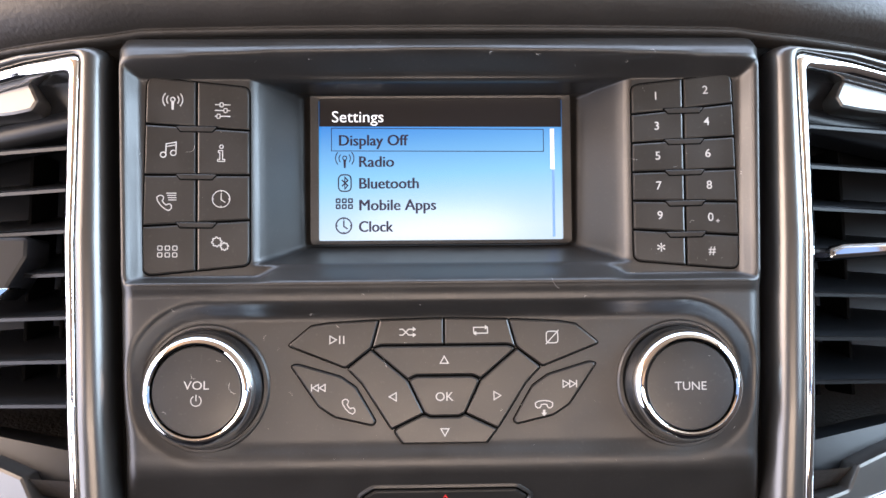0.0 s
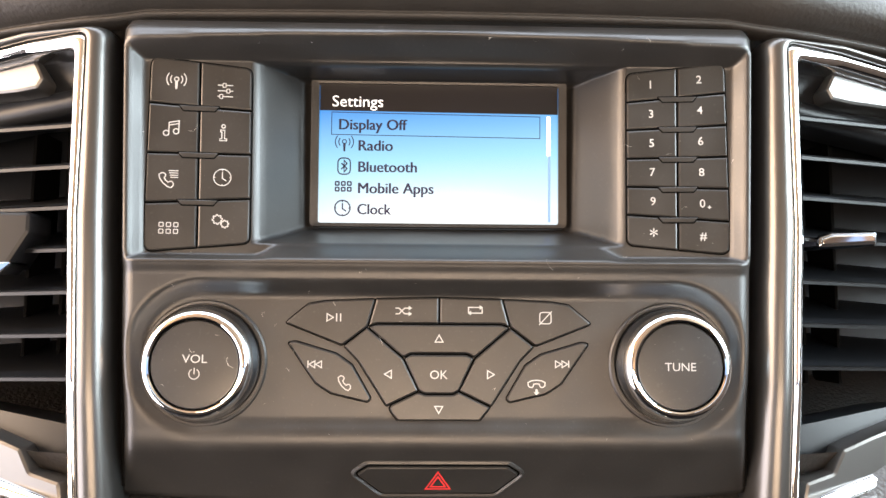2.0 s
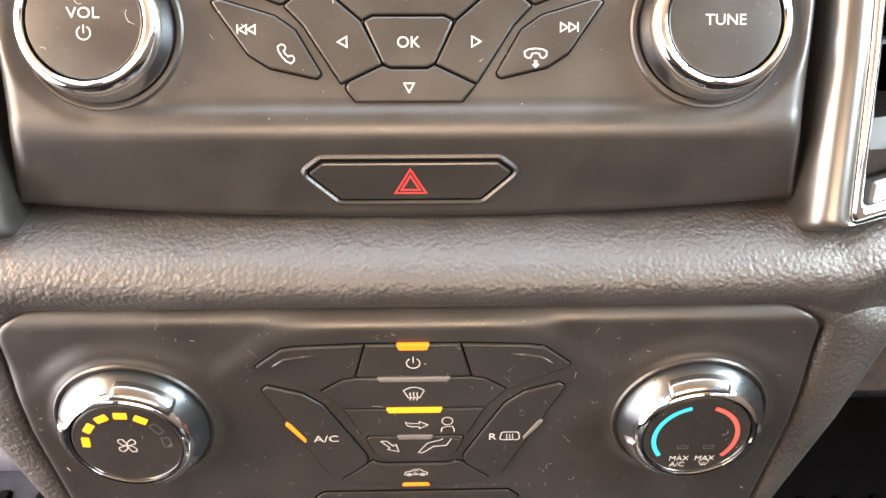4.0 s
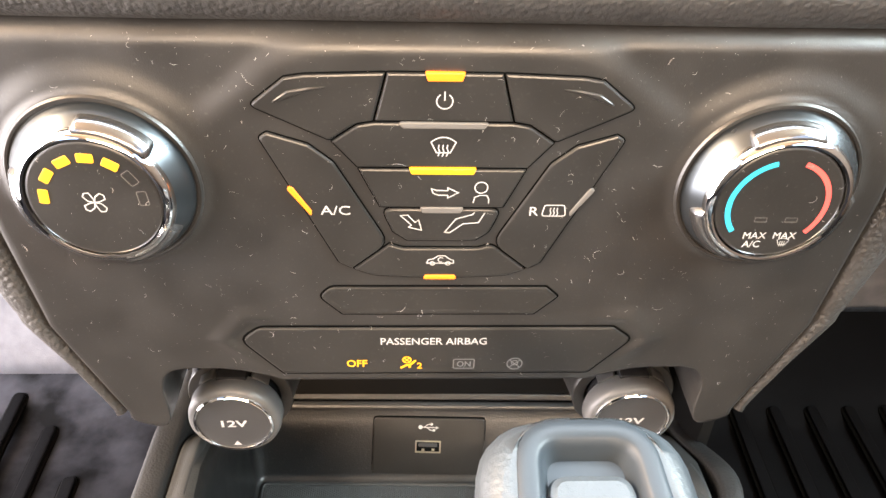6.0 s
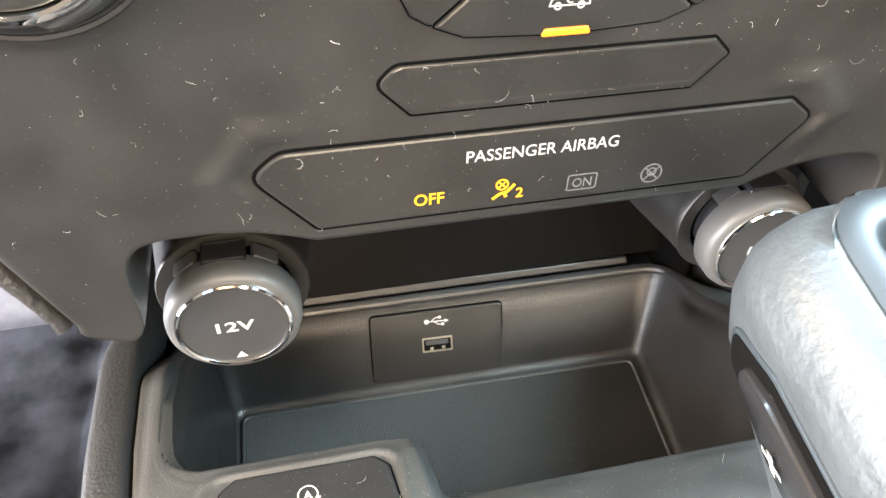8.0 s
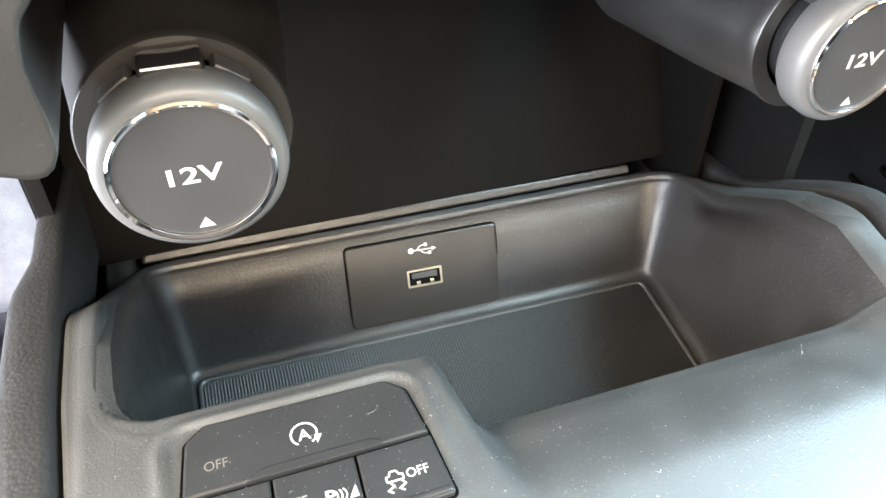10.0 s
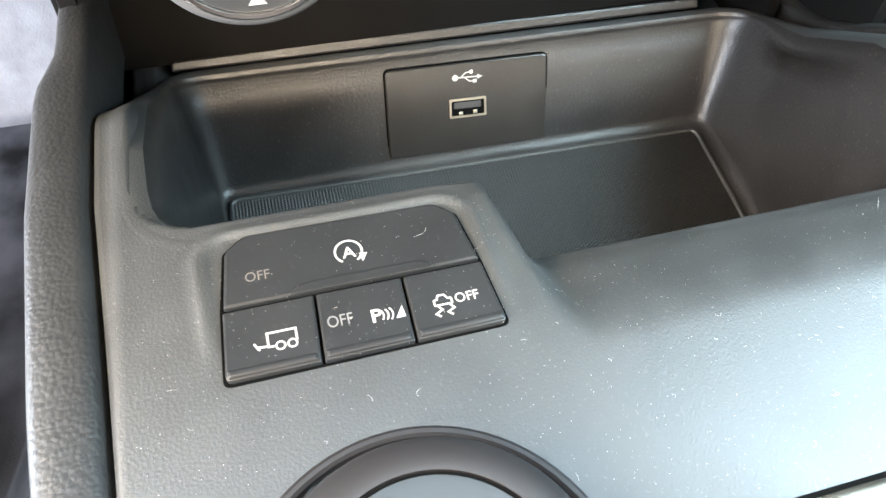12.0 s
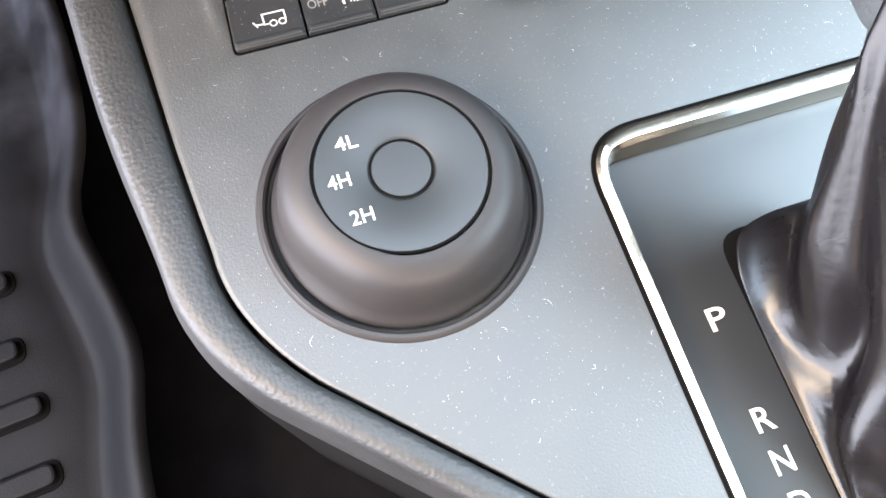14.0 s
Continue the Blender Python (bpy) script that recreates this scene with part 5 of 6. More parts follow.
part("tray_ledge", TRAY_LEDGE, TRAY_SHADE, console).matrix_basis = FC.inverted() @ FU


def u_to_c(u, v, w=-0.6):
    """A point of the tray's rear wall in the console's frame, in millimetres."""
    return tuple((FC.inverted() @ FU @ (Vector((u, v, w)) * 0.001)) * 1000)


def tray_liner():
    """Front, left, rear and right wall in one skin: a fillet at the floor, soft corners and a broad rounded rim; only the rear rim stands proud."""
    rear = [(*u_to_c(-96.8, -27)[:2], -79), (*u_to_c(103.6, -32.7)[:2], -79), u_to_c(-103, 16.9), u_to_c(117.0, 14.1)]
    low = [(-46, 40, -79), (-96, 40, -79), (-96.3, 62, -79), (-96.6, 88, -79), rear[0], rear[1], (101, 86, -79), (99, 62, -79), (97, 40, -79), (95, 14, -79)]
    top = [(-46, 34.0), (-102.4, 33.8), (-103.6, 62), (-104.0, 88), rear[2], rear[3], (119.0, 96), (117.6, 68), (114.4, 43), (106.5, 5)]
    top = [p if len(p) == 3 else (*p, console_top(*p)) for p in top]
    proud = [(0.0, -2.0), (0.15, -0.6), (0.3, 0.2), (1.2, 1.2), (2.6, 1.6), (4.2, 1.3), (5.4, 0.2), (6.0, -3), (6.1, -5)]
    soft = [(-1.2, -10), (-0.6, -6.2), (0.3, -3.6), (1.8, -1.6), (4.0, -0.4), (6.2, 0.02), (8.2, 0.05), (10.2, -0.04), (12.4, -0.3)]
    mark, at = [0, 0, 0, 0, 1, 1, 0, 0, 0, 0], []
    for i in range(9):
        at += [i] * (6 if i in (1, 4, 5) else 0) + [i + k / 10 for k in range(10)]
    at.append(9)
    bottom, rim = frame_curve(low, 7, (1, 4, 5)), frame_curve(top, 12, (1, 4, 5))
    out = []
    for i, (p, q, m) in enumerate(zip(bottom, rim, at)):
        a, b = rim[max(i - 1, 0)], rim[min(i + 1, len(rim) - 1)]
        away = Vector((a.y - b.y, b.x - a.x, 0)).normalized()
        j = min(int(m), 8)
        stand = mark[j] + (mark[j + 1] - mark[j]) * ease(0, 1, m - j)
        reach = 0.55 + 0.45 * ease(0.7, 1.15, m)
        row = [tuple(p - away * 6), tuple(p - away * 2.4 + Vector((0, 0, 0.1))), tuple(p - away * 0.9 + Vector((0, 0, 0.7)))]
        row += [tuple(p.lerp(q, k)) for k in (0.045, 0.09, 0.3, 0.5, 0.7, 0.84)]
        for (d1, h1), (d2, h2) in zip(soft, proud):
            e = q + away * (d1 * reach + (d2 - d1 * reach) * stand)
            base = q.z + (console_top(e.x, e.y) - console_top(q.x, q.y)) * (1 - stand)
            row.append((e.x, e.y, base + h1 + (h2 - h1) * stand))
        out.append(row)
    return grid([row[:13] for row in out]), grid([row[12:] for row in out])


walls, rim_band = tray_liner()
# one moulding: the rim keeps the console tone, the walls take the shaded copy
part("tray_edge", rim_band, CONSOLE, console)
part("tray_wall", walls, TRAY_SHADE, console, "grained walls of the tray, console plastic darkened for shade")

rail_path = [(console_half(v), v) for v in steps(173, -62, 6) + steps(-64, -220, 3)]
for side in (-1, 1):
    if side > 0:
        rp = [(x + 10 * ease(0, 45, y) + 6 * ease(15, 60, y), y, -38 * ease(42, 125, y) - 6 * ease(125, 170, y)) for x, y in rail_path]
    else:
        rp = [(-x - 0.7, y, -0.6 - 7 * ease(110, 175, y)) for x, y in rail_path]
    section = [(0.2, -30), (0.4, -8), (0.7, -0.6), (1.5, 0.9), (3.2, 1.6), (7.0, 1.9), (9.6, 1.5), (10.9, 0.6), (11.7, -1.4), (12.6, -5), (13.8, -11), (14.8, -20), (14.6, -27), (13.0, -30)]
    # the rail's lower side, split off in black to paint the gap's shade
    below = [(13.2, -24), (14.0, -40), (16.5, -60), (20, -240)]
    for name, span, mat, words in (("rail", section, RAIL, "black grained skin rail"), ("shade_skirt", below, JOINT_AND_SHADE, "matt black flank under the rail")):
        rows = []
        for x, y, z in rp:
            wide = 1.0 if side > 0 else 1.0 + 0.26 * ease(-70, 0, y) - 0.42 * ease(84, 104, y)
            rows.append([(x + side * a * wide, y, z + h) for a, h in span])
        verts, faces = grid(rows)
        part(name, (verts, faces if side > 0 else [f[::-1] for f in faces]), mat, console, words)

# tray mat with fine ribs, on the tray floor
b = nb()
verts, faces = [], []
nx, ny = 320, 120
for j in range(ny + 1):
    for i in range(nx + 1):
        v = 36 + 70 * j / ny
        u = -95 + (186.5 + 0.10 * (v - 40)) * i / nx
        v += (2.6 - 0.024 * (u + 95)) * j / ny
        verts.append((u, v, -78.6 + (0.17 if i % 2 and (j + i // 2) % 2 else -0.17)))
faces = [(j * (nx + 1) + i, j * (nx + 1) + i + 1, (j + 1) * (nx + 1) + i + 1, (j + 1) * (nx + 1) + i) for j in range(ny) for i in range(nx)]
solid("tray_mat", (verts, faces), TRAY_RUBBER, FC, "black rubber tray mat with fine diamond ribs", "mat", smooth=False)

rim = rounded([(-94, 30), (92, 30), (98.0, 104.2), (-93.6, 108.4)], 4, 5)
part("tray_rim", tube([(x, y, -78.6) for x, y in list(rim) + list(rim)[:2]], 1.0, 8), CONSOLE, console)
# four-part switch block on its pod
pod = thing("console_switch_block", FC, "block of four dark push switches with white signs, dusty", "switch")
P_ALL = [(-91.9, -9.0), (-33.0, -8.6), (-34.2, 8.4), (-36.0, 22.5), (-40.5, 26.6), (-84.5, 27.0), (-89.2, 23.0), (-91.0, 8.0)]
part("key_gap", slab(grown(rounded(P_ALL, [1.5, 1.5, 1, 2, 3, 3, 2, 1]), 0.3), -2, 0.14, 0.05), GAP, pod)
s_top = part("push_switch", slab(rounded([(-90.4, 8.2), (-34.6, 8.4), (-36.4, 22.3), (-40.8, 26.2), (-84.2, 26.6), (-88.8, 22.8)], [0.6, 0.6, 2, 3, 3, 2]), -1, 1.5, 0.7), SWITCH, pod)
b = slab(rounded([(-78, 8.3), (-44, 8.3), (-48, 10.9), (-73, 10.9)], 1.0), 1.2, 1.9, 0.5)
part("finger_edge", b, SWITCH, s_top)
cells = [[(-91.5, -8.6), (-72.6, -8.6), (-71.8, 7.5), (-90.6, 7.4)], [(-72.0, -8.6), (-53.4, -8.5), (-52.8, 7.5), (-71.2, 7.5)], [(-52.8, -8.5), (-33.4, -8.3), (-34.5, 7.6), (-52.2, 7.5)]]
sw = []
for i, c in enumerate(cells):
    o = part("push_switch", slab(rounded(c, [1.5 if i == 0 else 0.4, 1.5 if i == 2 else 0.4, 0.4, 0.4]), -1, 1.4, 0.5), SWITCH, pod)
    (x0, y0), (x1, y1) = c[0], c[1]
    part("finger_edge", slab(rounded([(x0 + 0.5, y0 + 0.4), (x1 - 0.5, y1 + 0.4), (x1 - 0.5, y1 + 2.4), (x0 + 0.5, y0 + 2.4)], 0.5), 1.0, 1.9, 0.7), SWITCH, o)
    sw.append(o)
ZS = 1.6
b = stroke(nb(), arc(-62.4, 17.3, 3.0, -60, 235, 22), 0.55, ZS)
patch(b, [(-60.2, 16.4), (-58.4, 16.2), (-59.8, 14.0)], ZS)
text("A", -62.4, 17.2, 3.0, ZS, 3.0, b, None, 0.12)
symbol(b, s_top).location = (0, -0.0006, 0)
symbol(text("OFF", -82.5, 15.0, 2.6, ZS, 5.2), s_top, UNLIT, "unlit grey word")
b = stroke(nb(), [(-84.8, -0.6), (-82.4, -0.8), (-82.4, 2.2), (-76.6, 2.2), (-76.6, -0.6)], 0.55, ZS - 0.1)
stroke(b, [(-85.2, 0.4), (-84.2, -1.4)], 0.5, ZS - 0.1)
stroke(b, [(-82.6, -1.0), (-81.2, -1.0)], 0.5, ZS - 0.1)
for u in (-80.0, -77.6):
    ring(b, u, -1.1, 0.9, 0.45, ZS - 0.1, 16)
symbol(b, sw[0]).location = (0, -0.0019, 0)
b = text("P", -59.8, 0.4, 3.2, ZS - 0.1, 2.2, None, None, 0.15)
for i, h in enumerate((0.8, 1.1, 1.4)):
    stroke(b, arc(-60.4 + 1.0 * i, 0.1, 2.0, -35 - 5 * i, 35 + 5 * i, 6), 0.4, ZS - 0.1)
patch(b, [(-56.0, -1.3), (-53.9, -1.3), (-54.2, 1.6)], ZS - 0.1)
symbol(b, sw[1]).location = (0, -0.0011, 0)
symbol(text("OFF", -67.4, 0.0, 2.9, ZS - 0.1, 5.4, None, None, 0.05), sw[1], PRINT_DIM, "unlit grey word")
b = stroke(nb(), rounded([(-47.4, 0.6), (-43.6, 0.6), (-43.6, 1.9), (-44.4, 2.0), (-44.9, 3.0), (-46.3, 3.0), (-46.7, 2.0), (-47.4, 1.9)], 0.2, 2), 0.5, ZS - 0.1, True)
for u in (-46.8, -44.2):
    stroke(b, [(u, 0.4), (u + 0.7, -0.6), (u - 0.8, -1.4), (u + 0.1, -2.2)], 0.5, ZS - 0.1)
text("OFF", -40.2, 1.6, 2.4, ZS - 0.1, 5.2, b, None, 0.05)
symbol(b, sw[2]).location = (0, -0.0021, 0)

# drive dial
dial = thing("drive_mode_dial", FC @ Matrix.Translation((-0.063, -0.0606, 0)), "round dark four-wheel-drive dial with ribbed skirt and white print", "rotary dial")


def grip(a, r, w):
    return r - 1.1 * max(0, math.cos(a - radians(215))) ** 12 * ease(1, 5, w)


part("skirt", lathe([(31.4, -5), (31.4, 0.4), (30.6, 1.6), (29.7, 3.2), (29.1, 6.0), (28.5, 9.8), (27.7, 13.2), (26.6, 15.6), (25.0, 17.2), (23.0, 18.2), (21.0, 18.7), (20.2, 18.6), (19.8, 17.6)], shape=grip, seg=96), DIAL_SKIRT, dial)
part("base_ring", lathe([(35.6, -1.0), (35.0, 0.6), (34.2, 1.3), (33.4, 1.3), (32.8, 0.7), (32.3, -3)]), DIAL_SKIRT, dial)
disc = part("disc", lathe([(19.4, 18.2), (19.2, 18.9), (8.0, 19.0), (7.3, 18.6), (7.1, 18.2), (6.8, 18.8), (6.5, 19.05), (0, 19.1)]), DIAL, dial, "smooth blue-black top disc")
for r_ in (6.95, 19.55):
    part("groove", ring(nb(), 0, 0, r_, 0.55, 19.09 if r_ < 10 else 18.75, 64), GAP, disc, smooth=False)
for words, du, dv, mat in (("4L", -10.0, 9.6, PRINT), ("4H", -14.0, 1.0, PRINT), ("2H", -11.4, -8.2, PRINT)):
    part("print", text(words, du, dv, 3.5, 19.08, 5.1, None, None, 0.1), mat, disc, smooth=False)

# shift plate, gaiter and lever
shift = thing("shift_plate", FC, "dark gear shift plate with polished metal surround and white letters", "gear shift plate")
o1 = rounded([(-14.0, -222), (90, -222), (90, -58.0), (-14.0, -58.0)], 15, 10)


def surround_ring(d):
    """The surround is broad across its top and slims down along its sides."""
    if d > 0:
        return grown(o1, d)
    ring = []
    for (x0, y0), (x1, y1) in zip(grown(o1, 0.0), grown(o1, d)):
        s = 1 - (0.40 + 0.27 * ease(-75, -150, y0)) * ease(-3, -13, x0)
        ring.append((x0 + (x1 - x0) * s, y0 + (y1 - y0) * s))
    return ring


b = nb()
rings = []
for d, w in ((0.6, -1.5), (0.3, 0.8), (-1.2, 1.6), (-3.6, 1.5), (-5.0, 0.4), (-5.8, -3.0), (-6.2, -6.5)):
    rings.append([b.verts.new((x, y, w)) for x, y in surround_ring(d)])
for p, q in zip(rings, rings[1:]):
    for i in range(len(p)):
        b.faces.new((p[i], p[(i + 1) % len(p)], q[(i + 1) % len(p)], q[i]))
jb = nb()
jr = [[jb.verts.new((x, y, w_)) for x, y in grown(o1, d_)] for d_, w_ in ((1.4, -2.0), (1.4, 0.22), (0.2, 0.22))]
for p, q in zip(jr, jr[1:]):
    for i in range(len(p)):
        jb.faces.new((p[i], p[(i + 1) % len(p)], q[(i + 1) % len(p)], q[i]))
part("joint", jb, GAP, shift)
part("metal_surround", b, METAL, shift, "polished champagne metal surround")
plate_ob = part("letter_plate", slab(surround_ring(-6.0), -9, -5.6, 0.3), LETTER_PLATE, shift)
for words, v in (("P", -110.8), ("R", -136.2), ("N", -146.2), ("D", -156.0)):
    part("print", text(words, 2.6, v, 6.0, -5.52, 5.0, None, None, 0.12), PRINT, plate_ob, smooth=False)
slot = rounded([(11.5, -208), (64, -208), (64, -91.0), (11.5, -91.0)], 7, 6)
part("slot", slab(slot, -8, -5.45, 0.05), GAP, shift)

gaiter = []
n = 120
for k in range(37):
    t = (k / 36) ** 1.25
    flat = ease(0, 0.13, t)
    row = []
    for i in range(n + 1):
        a = 2 * math.pi * i / n
        ca, sa = math.cos(a), math.sin(a)
        bx = 26.2 * math.copysign(abs(ca) ** 0.3, ca)
        by = 58.0 * math.copysign(abs(sa) ** 0.3, sa)
        rx = 23.0 * (1 - t) + 11.0 * t
        ry = 54.0 * (1 - t) ** 1.1 + 13.0 * t
        wave = math.sin(math.pi * clamp(t)) ** 0.6
        fold = wave * (1.1 * math.sin(5 * a + 5 * t) + 0.12 * math.sin(11 * a - 8 * t))
        fold += 4.0 * bell(a, 2.55 + 0.35 * t, 0.14) * ease(0.1, 0.4, t) * ease(1, 0.8, t)
        fold -= 7.0 * bell(a, 2.92 + 0.5 * t, 0.15) * bell(t, 0.24, 0.16)
        fold += 5.0 * bell(a, 3.25 + 0.6 * t, 0.16) * bell(t, 0.16, 0.12)
        fold -= 3.5 * bell(a, 3.75 + 0.3 * t, 0.22) * bell(t, 0.35, 0.2)
        fold += 2.5 * bell(a, 4.2, 0.25) * bell(t, 0.3, 0.2) - 2.0 * bell(a, 1.4 + t, 0.2) * bell(t, 0.5, 0.25)
        x = bx * (1 - flat) + (rx + fold) * ca * flat
        y = by * (1 - flat) + (ry + fold) * sa * flat
        cx, cy = 37.8 - 1.0 * t, -149.5 + 78.0 * t
        row.append((cx + x, cy + y, -4.9 + 1.8 * flat + 68 * max(0, t - 0.06) / 0.94))
    gaiter.append(row)
boot = thing("shift_gaiter", FC, "glossy black creased leather gaiter round the gear lever", "gear gaiter")
part("skirt", grid(gaiter[:9]), BOOT, boot)
part("sleeve", grid(gaiter[8:]), BOOT, boot)

lever = thing("gear_lever", panel_frame(0.0318, 0.1092, 0.4176, 77.9), "grey leather gear lever knob with satin frame and side switch", "gear lever")
# height, half width, half depth, shift, corner radius
LEVER = [(-66, 7, 8, -16, 6), (-46, 8, 9, -12, 7), (-35, 9, 11, -9, 8), (-30, 10.4, 13, -8, 9), (-20.3, 12.8, 21, -5, 11), (-9.5, 16.9, 28.5, -2, 14), (1.4, 21.8, 32, 0, 17), (9.5, 24.3, 33, 0, 18), (16.3, 25.2, 32.5, 0, 18), (21.7, 24.2, 31.0, -0.5, 17), (25.0, 21.8, 29.0, -0.7, 15.5), (26.7, 18.6, 27.0, -0.8, 14)]


def lever_ring(w, hu, hv, cv, r):
    return [(x, y + cv, w) for x, y in rounded([(-hu, -hv), (hu, -hv), (hu, hv), (-hu, hv)], r, 7)]


rows = []
for w in steps(-62, 26.7, 1.6):
    for (w0, *p0), (w1, *p1) in zip(LEVER, LEVER[1:]):
        if w <= w1 + 1e-6:
            q = (w - w0) / (w1 - w0)
            ring_pts = lever_ring(w, *[x + (y - x) * q for x, y in zip(p0, p1)])
            break
    rows.append(ring_pts + ring_pts[:1])
fo = rounded([(-16.4, -26.5), (16.4, -26.5), (13.6, 25.6), (-13.6, 25.6)], 9, 7)
for d, w in ((2.9, 26.7), (1.6, 26.6)):
    top_ring = [(x, y, w) for x, y in grown(fo, d)]
    rows.append(top_ring + top_ring[:1])
part("grip", grid(rows), GREY_SKIN, lever, "grey grained leather grip")
b = nb()
rings = []
for d, w in ((2.6, 25.2), (2.2, 26.9), (1.4, 27.5), (0.2, 27.8), (-1.8, 27.7), (-2.8, 27.0), (-3.8, 25.0), (-5.4, 21.0)):
    rings.append([b.verts.new((x, y, w)) for x, y in grown(fo, d)])
for p, q in zip(rings, rings[1:]):
    for i in range(len(p)):
        b.faces.new((p[i], p[(i + 1) % len(p)], q[(i + 1) % len(p)], q[i]))
part("top_frame", b, GREY_SATIN, lever, "smooth satin grey frame on the knob")
pad = rounded([(-12.2, -23), (12.2, -23), (9.6, 15.4), (-9.6, 15.4)], 5.0, 6)
part("top_pad", slab(pad, 18, 25.4, 2.0), GREY_SKIN, lever, "grained grey pad in the frame")
part("recess_floor", slab(grown(fo, -4.6), 16, 21.4, 0.2), GREY_SATIN, lever)


def lever_side(a, w):
    """Where the knob's driver side lies at a place along it and a height."""
    for (w0, *p0), (w1, *p1) in zip(LEVER, LEVER[1:]):
        if w <= w1:
            hu, hv, cv, r = [x + (y - x) * (w - w0) / (w1 - w0) for x, y in zip(p0, p1)]
            s = clamp((abs(a - cv) - (hv - r)) / r, 0, 0.97)
            return -hu + r * (1 - math.sqrt(1 - s)) ** 2
    return -18.0


def to_left_face(bm):
    """Lays a plate drawn in (a, b) on the knob's driver side."""
    for v in bm.verts:
        a, b_, w = v.co
        v.co = (lever_side(a, b_) - w, a, b_)
    bmesh.ops.recalc_face_normals(bm, faces=bm.faces)
    return bm


def side_plate(pts, w0, w1, edge):
    bm = slab(pts, w0, w1, edge)
    bmesh.ops.triangulate(bm, faces=[f_ for f_ in bm.faces if len(f_.verts) > 4])
    return to_left_face(bm)


recess = rounded([(-22, -13), (-2, -13), (8, -9.5), (20, 3), (19.5, 10), (10, 12.5), (-22, 11)], [8, 5, 5, 5, 3, 4, 8], 6)
so = rounded([(-19, -9.5), (-2, -9.8), (6.4, -6.6), (15.4, 3.4), (15, 8.0), (8, 9.4), (-19, 8)], [7, 5, 5, 4, 3, 4, 7], 6)
part("switch_rim", side_plate(grown(recess, 1.0), -5, 0.5, 0.5), GREY_SATIN, lever)
part("switch_gap", side_plate(recess, -5, 0.62, 0.05), GAP, lever)
side_sw = part("side_switch", side_plate(so, -4, 1.8, 1.1), GLOSS, lever, "gloss black side switch with white cross")
b = nb()
stroke(b, [(6.4, -1.9), (0.8, -0.4)], 1.5, 1.95)
stroke(b, [(4.0, 1.8), (3.0, -4.2)], 1.5, 2.0)
part("symbol", to_left_face(b), PRINT, side_sw, smooth=False)

# ---- footwells and cabin ----


def box_solid(name, x0, x1, y0, y1, z0, z1, mat, label, category, kind="structure", r=0.0):
    bm = slab([(x0, y0), (x1, y0), (x1, y1), (x0, y1)], z0, z1, min(0.004, (z1 - z0) / 4))
    return solid(name, bm, mat, WORLD, label, category, kind=kind, smooth=False, k=1.0)


box_solid("floor", -0.85, 0.85, -1.6, 1.1, 0.0, 0.045, CARPET, "dark carpeted cabin floor", "floor")
box_solid("wall_front", -0.85, 0.85, 0.62, 0.70, 0.045, 0.66, DECK, "grey carpeted bulkhead in front of the footwells", "wall")
for s, nm in ((-1, "wall_left"), (1, "wall_right")):
    x0, x1 = (0.80, 0.86) if s > 0 else (-0.86, -0.80)
    box_solid(nm, x0, x1, -1.6, 1.1 if s > 0 else -0.49, 0.0, 0.78, TRIM_WALL, "dark door trim below the side window", "wall")
box_solid("wall_front_left", -0.86, -0.80, 0.57, 1.1, 0.0, 0.78, TRIM_WALL, "dark kick panel ahead of the open driver's door", "wall")
box_solid("wall_rear", -0.85, 0.85, -1.66, -1.60, 0.0, 1.30, SEAT, "brown cloth rear of the cabin", "wall")
box_solid("ceiling", -0.86, 0.86, -1.66, 0.12, 1.26, 1.30, LINER, "warm beige roof lining", "ceiling")
# pale sheet added where the sunlit patch lies ahead of the mat
rows = []
for q in steps(0, 1, 0.1):
    rows.append([(x, 0.537 + 0.085 * q, 0.07 + 0.16 * q * q + 0.03 * q) for x in steps(-0.16, -0.79, 0.03)])
solid("lit_toe_board", grid(rows), TOE_LIT, WORLD, "pale toe board ahead of the driver's mat, its tone standing in for sunlight", "footwell", kind="structure", k=1.0)
rows = []
for y in steps(1.02, 2.3, 0.08):
    rows.append([(x, y, 0.80 + 0.05 * math.cos(x * 1.5) - 0.07 * max(0, y - 1.2) ** 2) for x in steps(0.84, -0.84, 0.08)])
solid("bonnet", grid(rows), BONNET, WORLD, "sunlit white car bonnet beyond the windscreen", "car bonnet", kind="structure", k=1.0)
for s, nm in ((-1, "pillar_left"), (1, "pillar_right")):
    x0, x1 = (0.78, 0.86) if s > 0 else (-0.86, -0.78)
    box_solid(nm, x0, x1, -0.62, -0.50, 0.78, 1.26, LINER, "beige door pillar", "wall")


def mat_edge(y):
    """How far the mat reaches towards the tunnel."""
    return 0.190 + 0.011 * bump_at(y, 0.255, 0.035) + 0.009 * bump_at(y, 0.44, 0.06) - 0.006 * bump_at(y, 0.17, 0.03)


def bump_at(x, m, s):
    return math.exp(-((x - m) / s) ** 2)


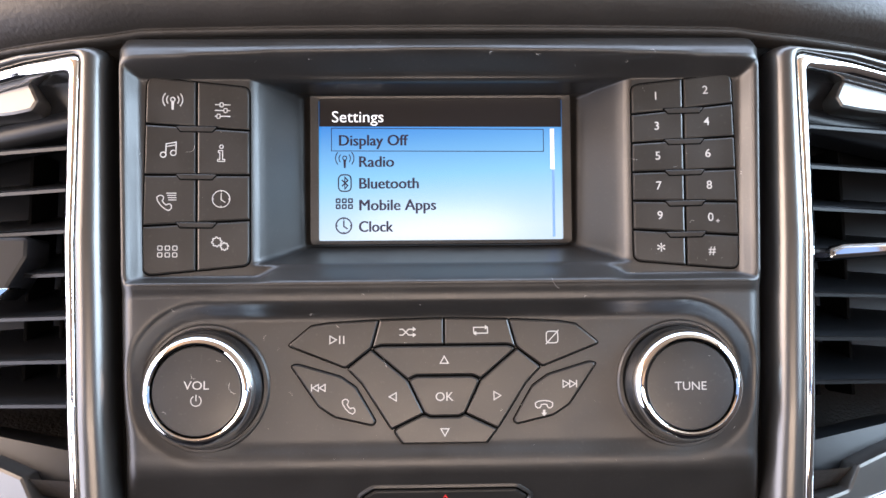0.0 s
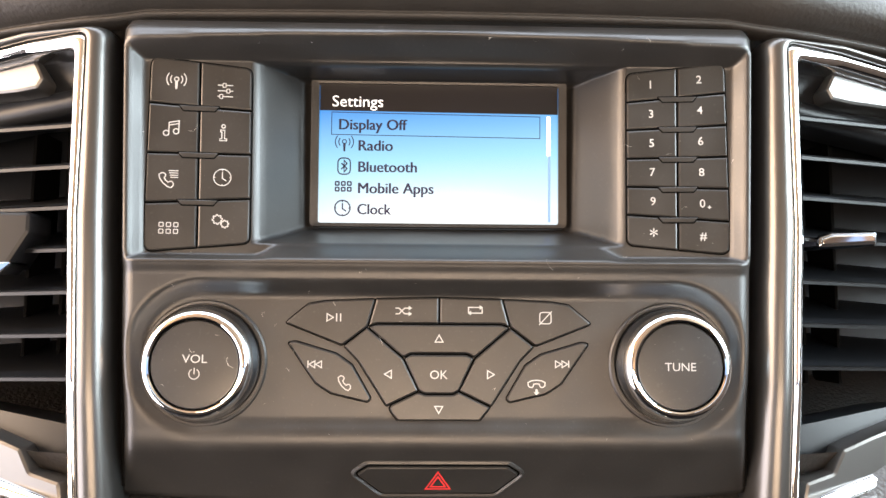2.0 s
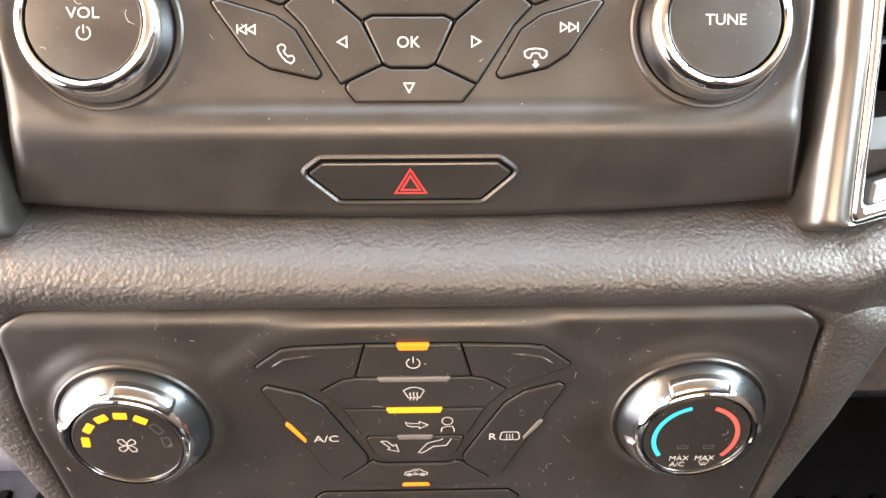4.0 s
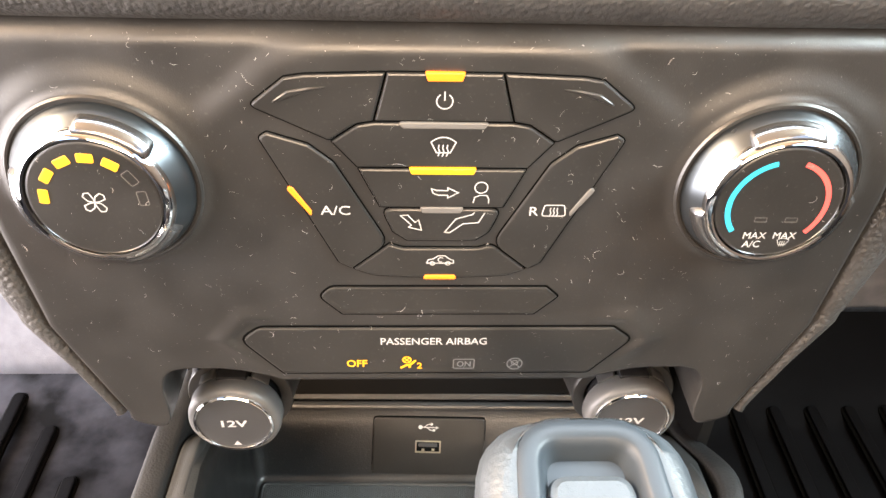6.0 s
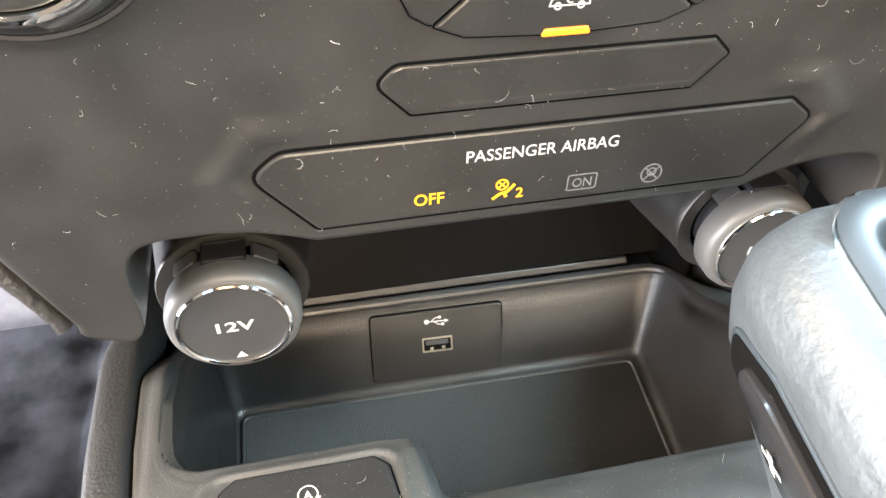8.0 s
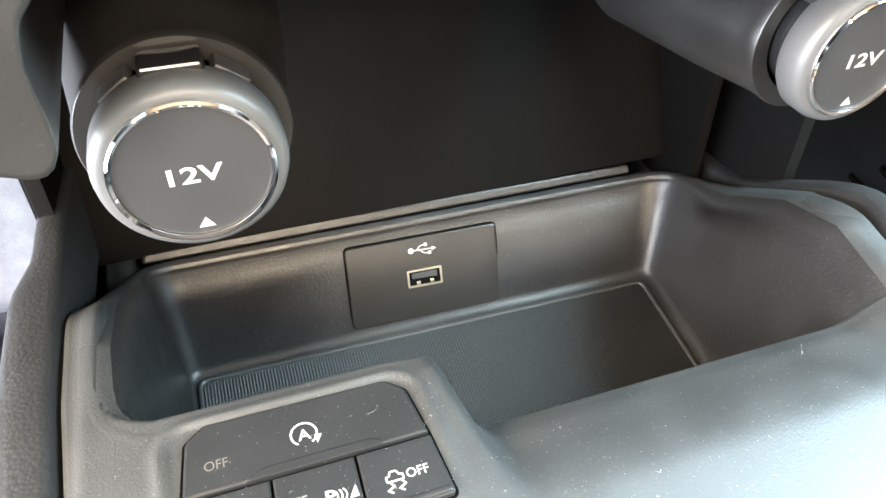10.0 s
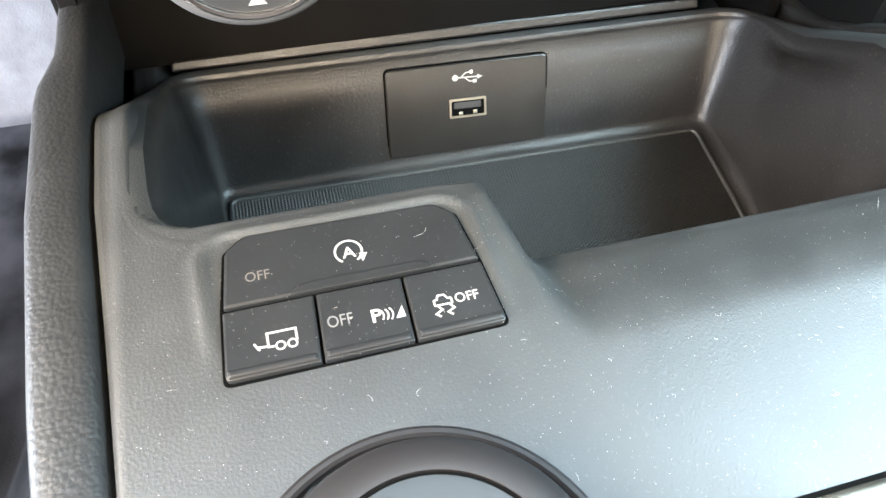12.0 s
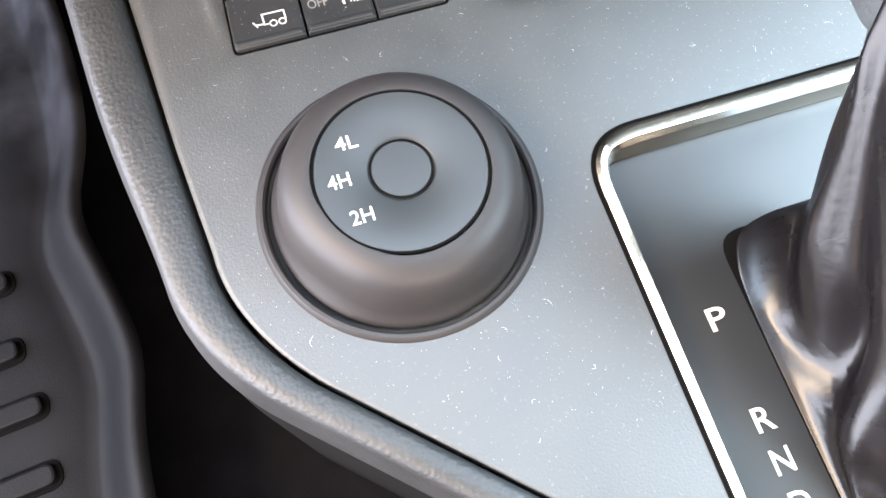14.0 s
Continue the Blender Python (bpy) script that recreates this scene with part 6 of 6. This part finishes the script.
def floor_mat(side, label, bars):
    """A rubber mat with an upturned rim and raised bars, each in a groove."""
    mat = thing("floor_mat", WORLD, label, "floor mat", "rubber floor mats")
    level = lambda x, y: 0.080 + 0.30 * max(0, y - 0.47)
    rows = []
    for y in steps(-0.36, 0.60 if side > 0 else 0.532, 0.012):
        row = []
        e = mat_edge(y)
        for d in (0, 0.003, 0.008, 0.014, 0.020, 0.026, 0.030, 0.034, 0.040, 0.06, 0.09, 0.13, 0.18, 0.25, 0.32, 0.38, 0.40, 0.42):
            x = e + d
            up = 0.030 * ease(0.032, 0.004, d) - 0.004 * ease(0.003, 0, d) - 0.002 * bump_at(d, 0.034, 0.003) + 0.05 * ease(0.38, 0.42, d)
            row.append((side * x, y, level(x, y) + up))
        rows.append(row if side > 0 else row[::-1])
    part("sheet", grid(rows), RUBBER if side > 0 else DUSTY_LIT, mat, k=1.0)
    for (x0, y0), (x1, y1) in bars:
        d = Vector((x1 - x0, y1 - y0)).normalized() * 0.0055
        p = Vector((d.y, -d.x))
        a, c = Vector((side * x0, y0)), Vector((side * x1, y1))
        if side < 0:
            d, p = Vector((-d.x, d.y)), Vector((-p.x, p.y))
        o = rounded([tuple(a - p), tuple(c - p), tuple(c + p), tuple(a + p)], 0.0054, 4)
        h = lambda u, v: level(0, v) - 0.08
        part("bar_groove", slab(list(grown(o, 0.0022)), 0.078, 0.0809, 0.0003, h), GAP, mat, k=1.0)
        part("bar", slab([tuple(q) for q in o], 0.078, 0.0848, 0.0015, h), RUBBER, mat, k=1.0)
    return mat


cross_bars = [((0.46, y - 0.02), (x + 0.012, y)) for x, y in ((0.228, 0.096), (0.229, 0.131), (0.231, 0.167), (0.239, 0.200), (0.240, 0.240))]
long_bars = [((0.28 + 0.036 * i, 0.285), (0.292 + 0.038 * i, min(0.51, 0.424 + 0.054 * i))) for i in range(6)]
floor_mat(-1, "dusty black rubber floor mat with bars in the driver's footwell, light painted at its far end", cross_bars + long_bars)
floor_mat(1, "black rubber floor mat with long thin ribs in the passenger footwell", [((0.262 + 0.036 * i, 0.10), (0.295 + 0.036 * i, 0.492)) for i in range(9)])

# ---- lint and dust lying on the panels ----
def lint(m, name, u0, u1, v0, v1, w_of, count, seed, size, label, lift=0.1, dots=0.55):
    rnd = random.Random(seed)
    b = bmesh.new()
    for _ in range(count):
        u, v = rnd.uniform(u0, u1), rnd.uniform(v0, v1)
        w = w_of(u, v)
        if w is None:
            continue
        if rnd.random() < dots:
            r = rnd.uniform(0.05, 0.13) * size
            a0 = rnd.uniform(0, 6.3)
            pts = [(u + r * math.cos(a0 + 2 * math.pi * i / 5), v + r * math.sin(a0 + 2 * math.pi * i / 5) * rnd.uniform(0.6, 1)) for i in range(5)]
            b.faces.new([b.verts.new((x, y, w + lift)) for x, y in pts])
        else:
            a, turn, n = rnd.uniform(0, 6.3), rnd.uniform(-0.6, 0.6), 6
            step = rnd.uniform(0.12, 0.5) * size * (2.2 if rnd.random() < 0.1 else 1)
            pts = [(u, v)]
            for i in range(n):
                a += turn + rnd.uniform(-0.25, 0.25)
                pts.append((pts[-1][0] + step * math.cos(a), pts[-1][1] + step * math.sin(a)))
            stroke(b, pts, rnd.uniform(0.05, 0.09) * size, w + lift)
    return solid(name, b, LINT, m, label, "dust", kind="stuff", smooth=False)


def on_climate(u, v):
    if abs(u) > climate_half(v) - 3 or v < climate_low(u * 0.9) + 2:
        return None
    d = math.hypot(abs(u) - CK, v - CV)
    if d < 16:
        return 9.2
    if d < 26:
        return None
    inside = (abs(u) < 50 and -43 < v < 21) or (abs(u) < 58 and -82 < v < -62) or (abs(u) < 33 and -57 < v < -46)
    return max(climate_w(u, v), 1.0 if inside else -9)


def on_radio(u, v):
    if abs(u) > 107:
        return None
    if abs(u) < 68 and 44 < v < 116:
        return None
    d = math.hypot(abs(u) - 81.8, v - 3.6)
    if d < 14:
        return 10.55
    if d < 23:
        return None
    return radio_w(u, v) + (1.0 if v > 40 or (abs(u) < 56 and -17 < v < 28) else 0)


def on_console(u, v):
    if abs(u) > console_half(v) - 2:
        return None
    if -92 < u < -33 and -9 < v < 27:
        return 1.5
    if math.hypot(u + 63, v + 60.6) < 36 or (u > -16 and v < -56):
        return None
    w = console_w(u, v)
    return w if w > -10 else None


lint(FB, "lint", -118, 118, -100, 29, on_climate, 1300, 3, 0.75, "pale lint and dust specks on the climate panel", dots=0.78)
lint(FA, "lint", -112, 112, -22, 126, on_radio, 150, 5, 0.9, "pale lint specks on the radio panel")
lint(FC, "lint", -112, 108, -130, 31, on_console, 3000, 7, 0.7, "pale dust specks on the console top", dots=0.95)
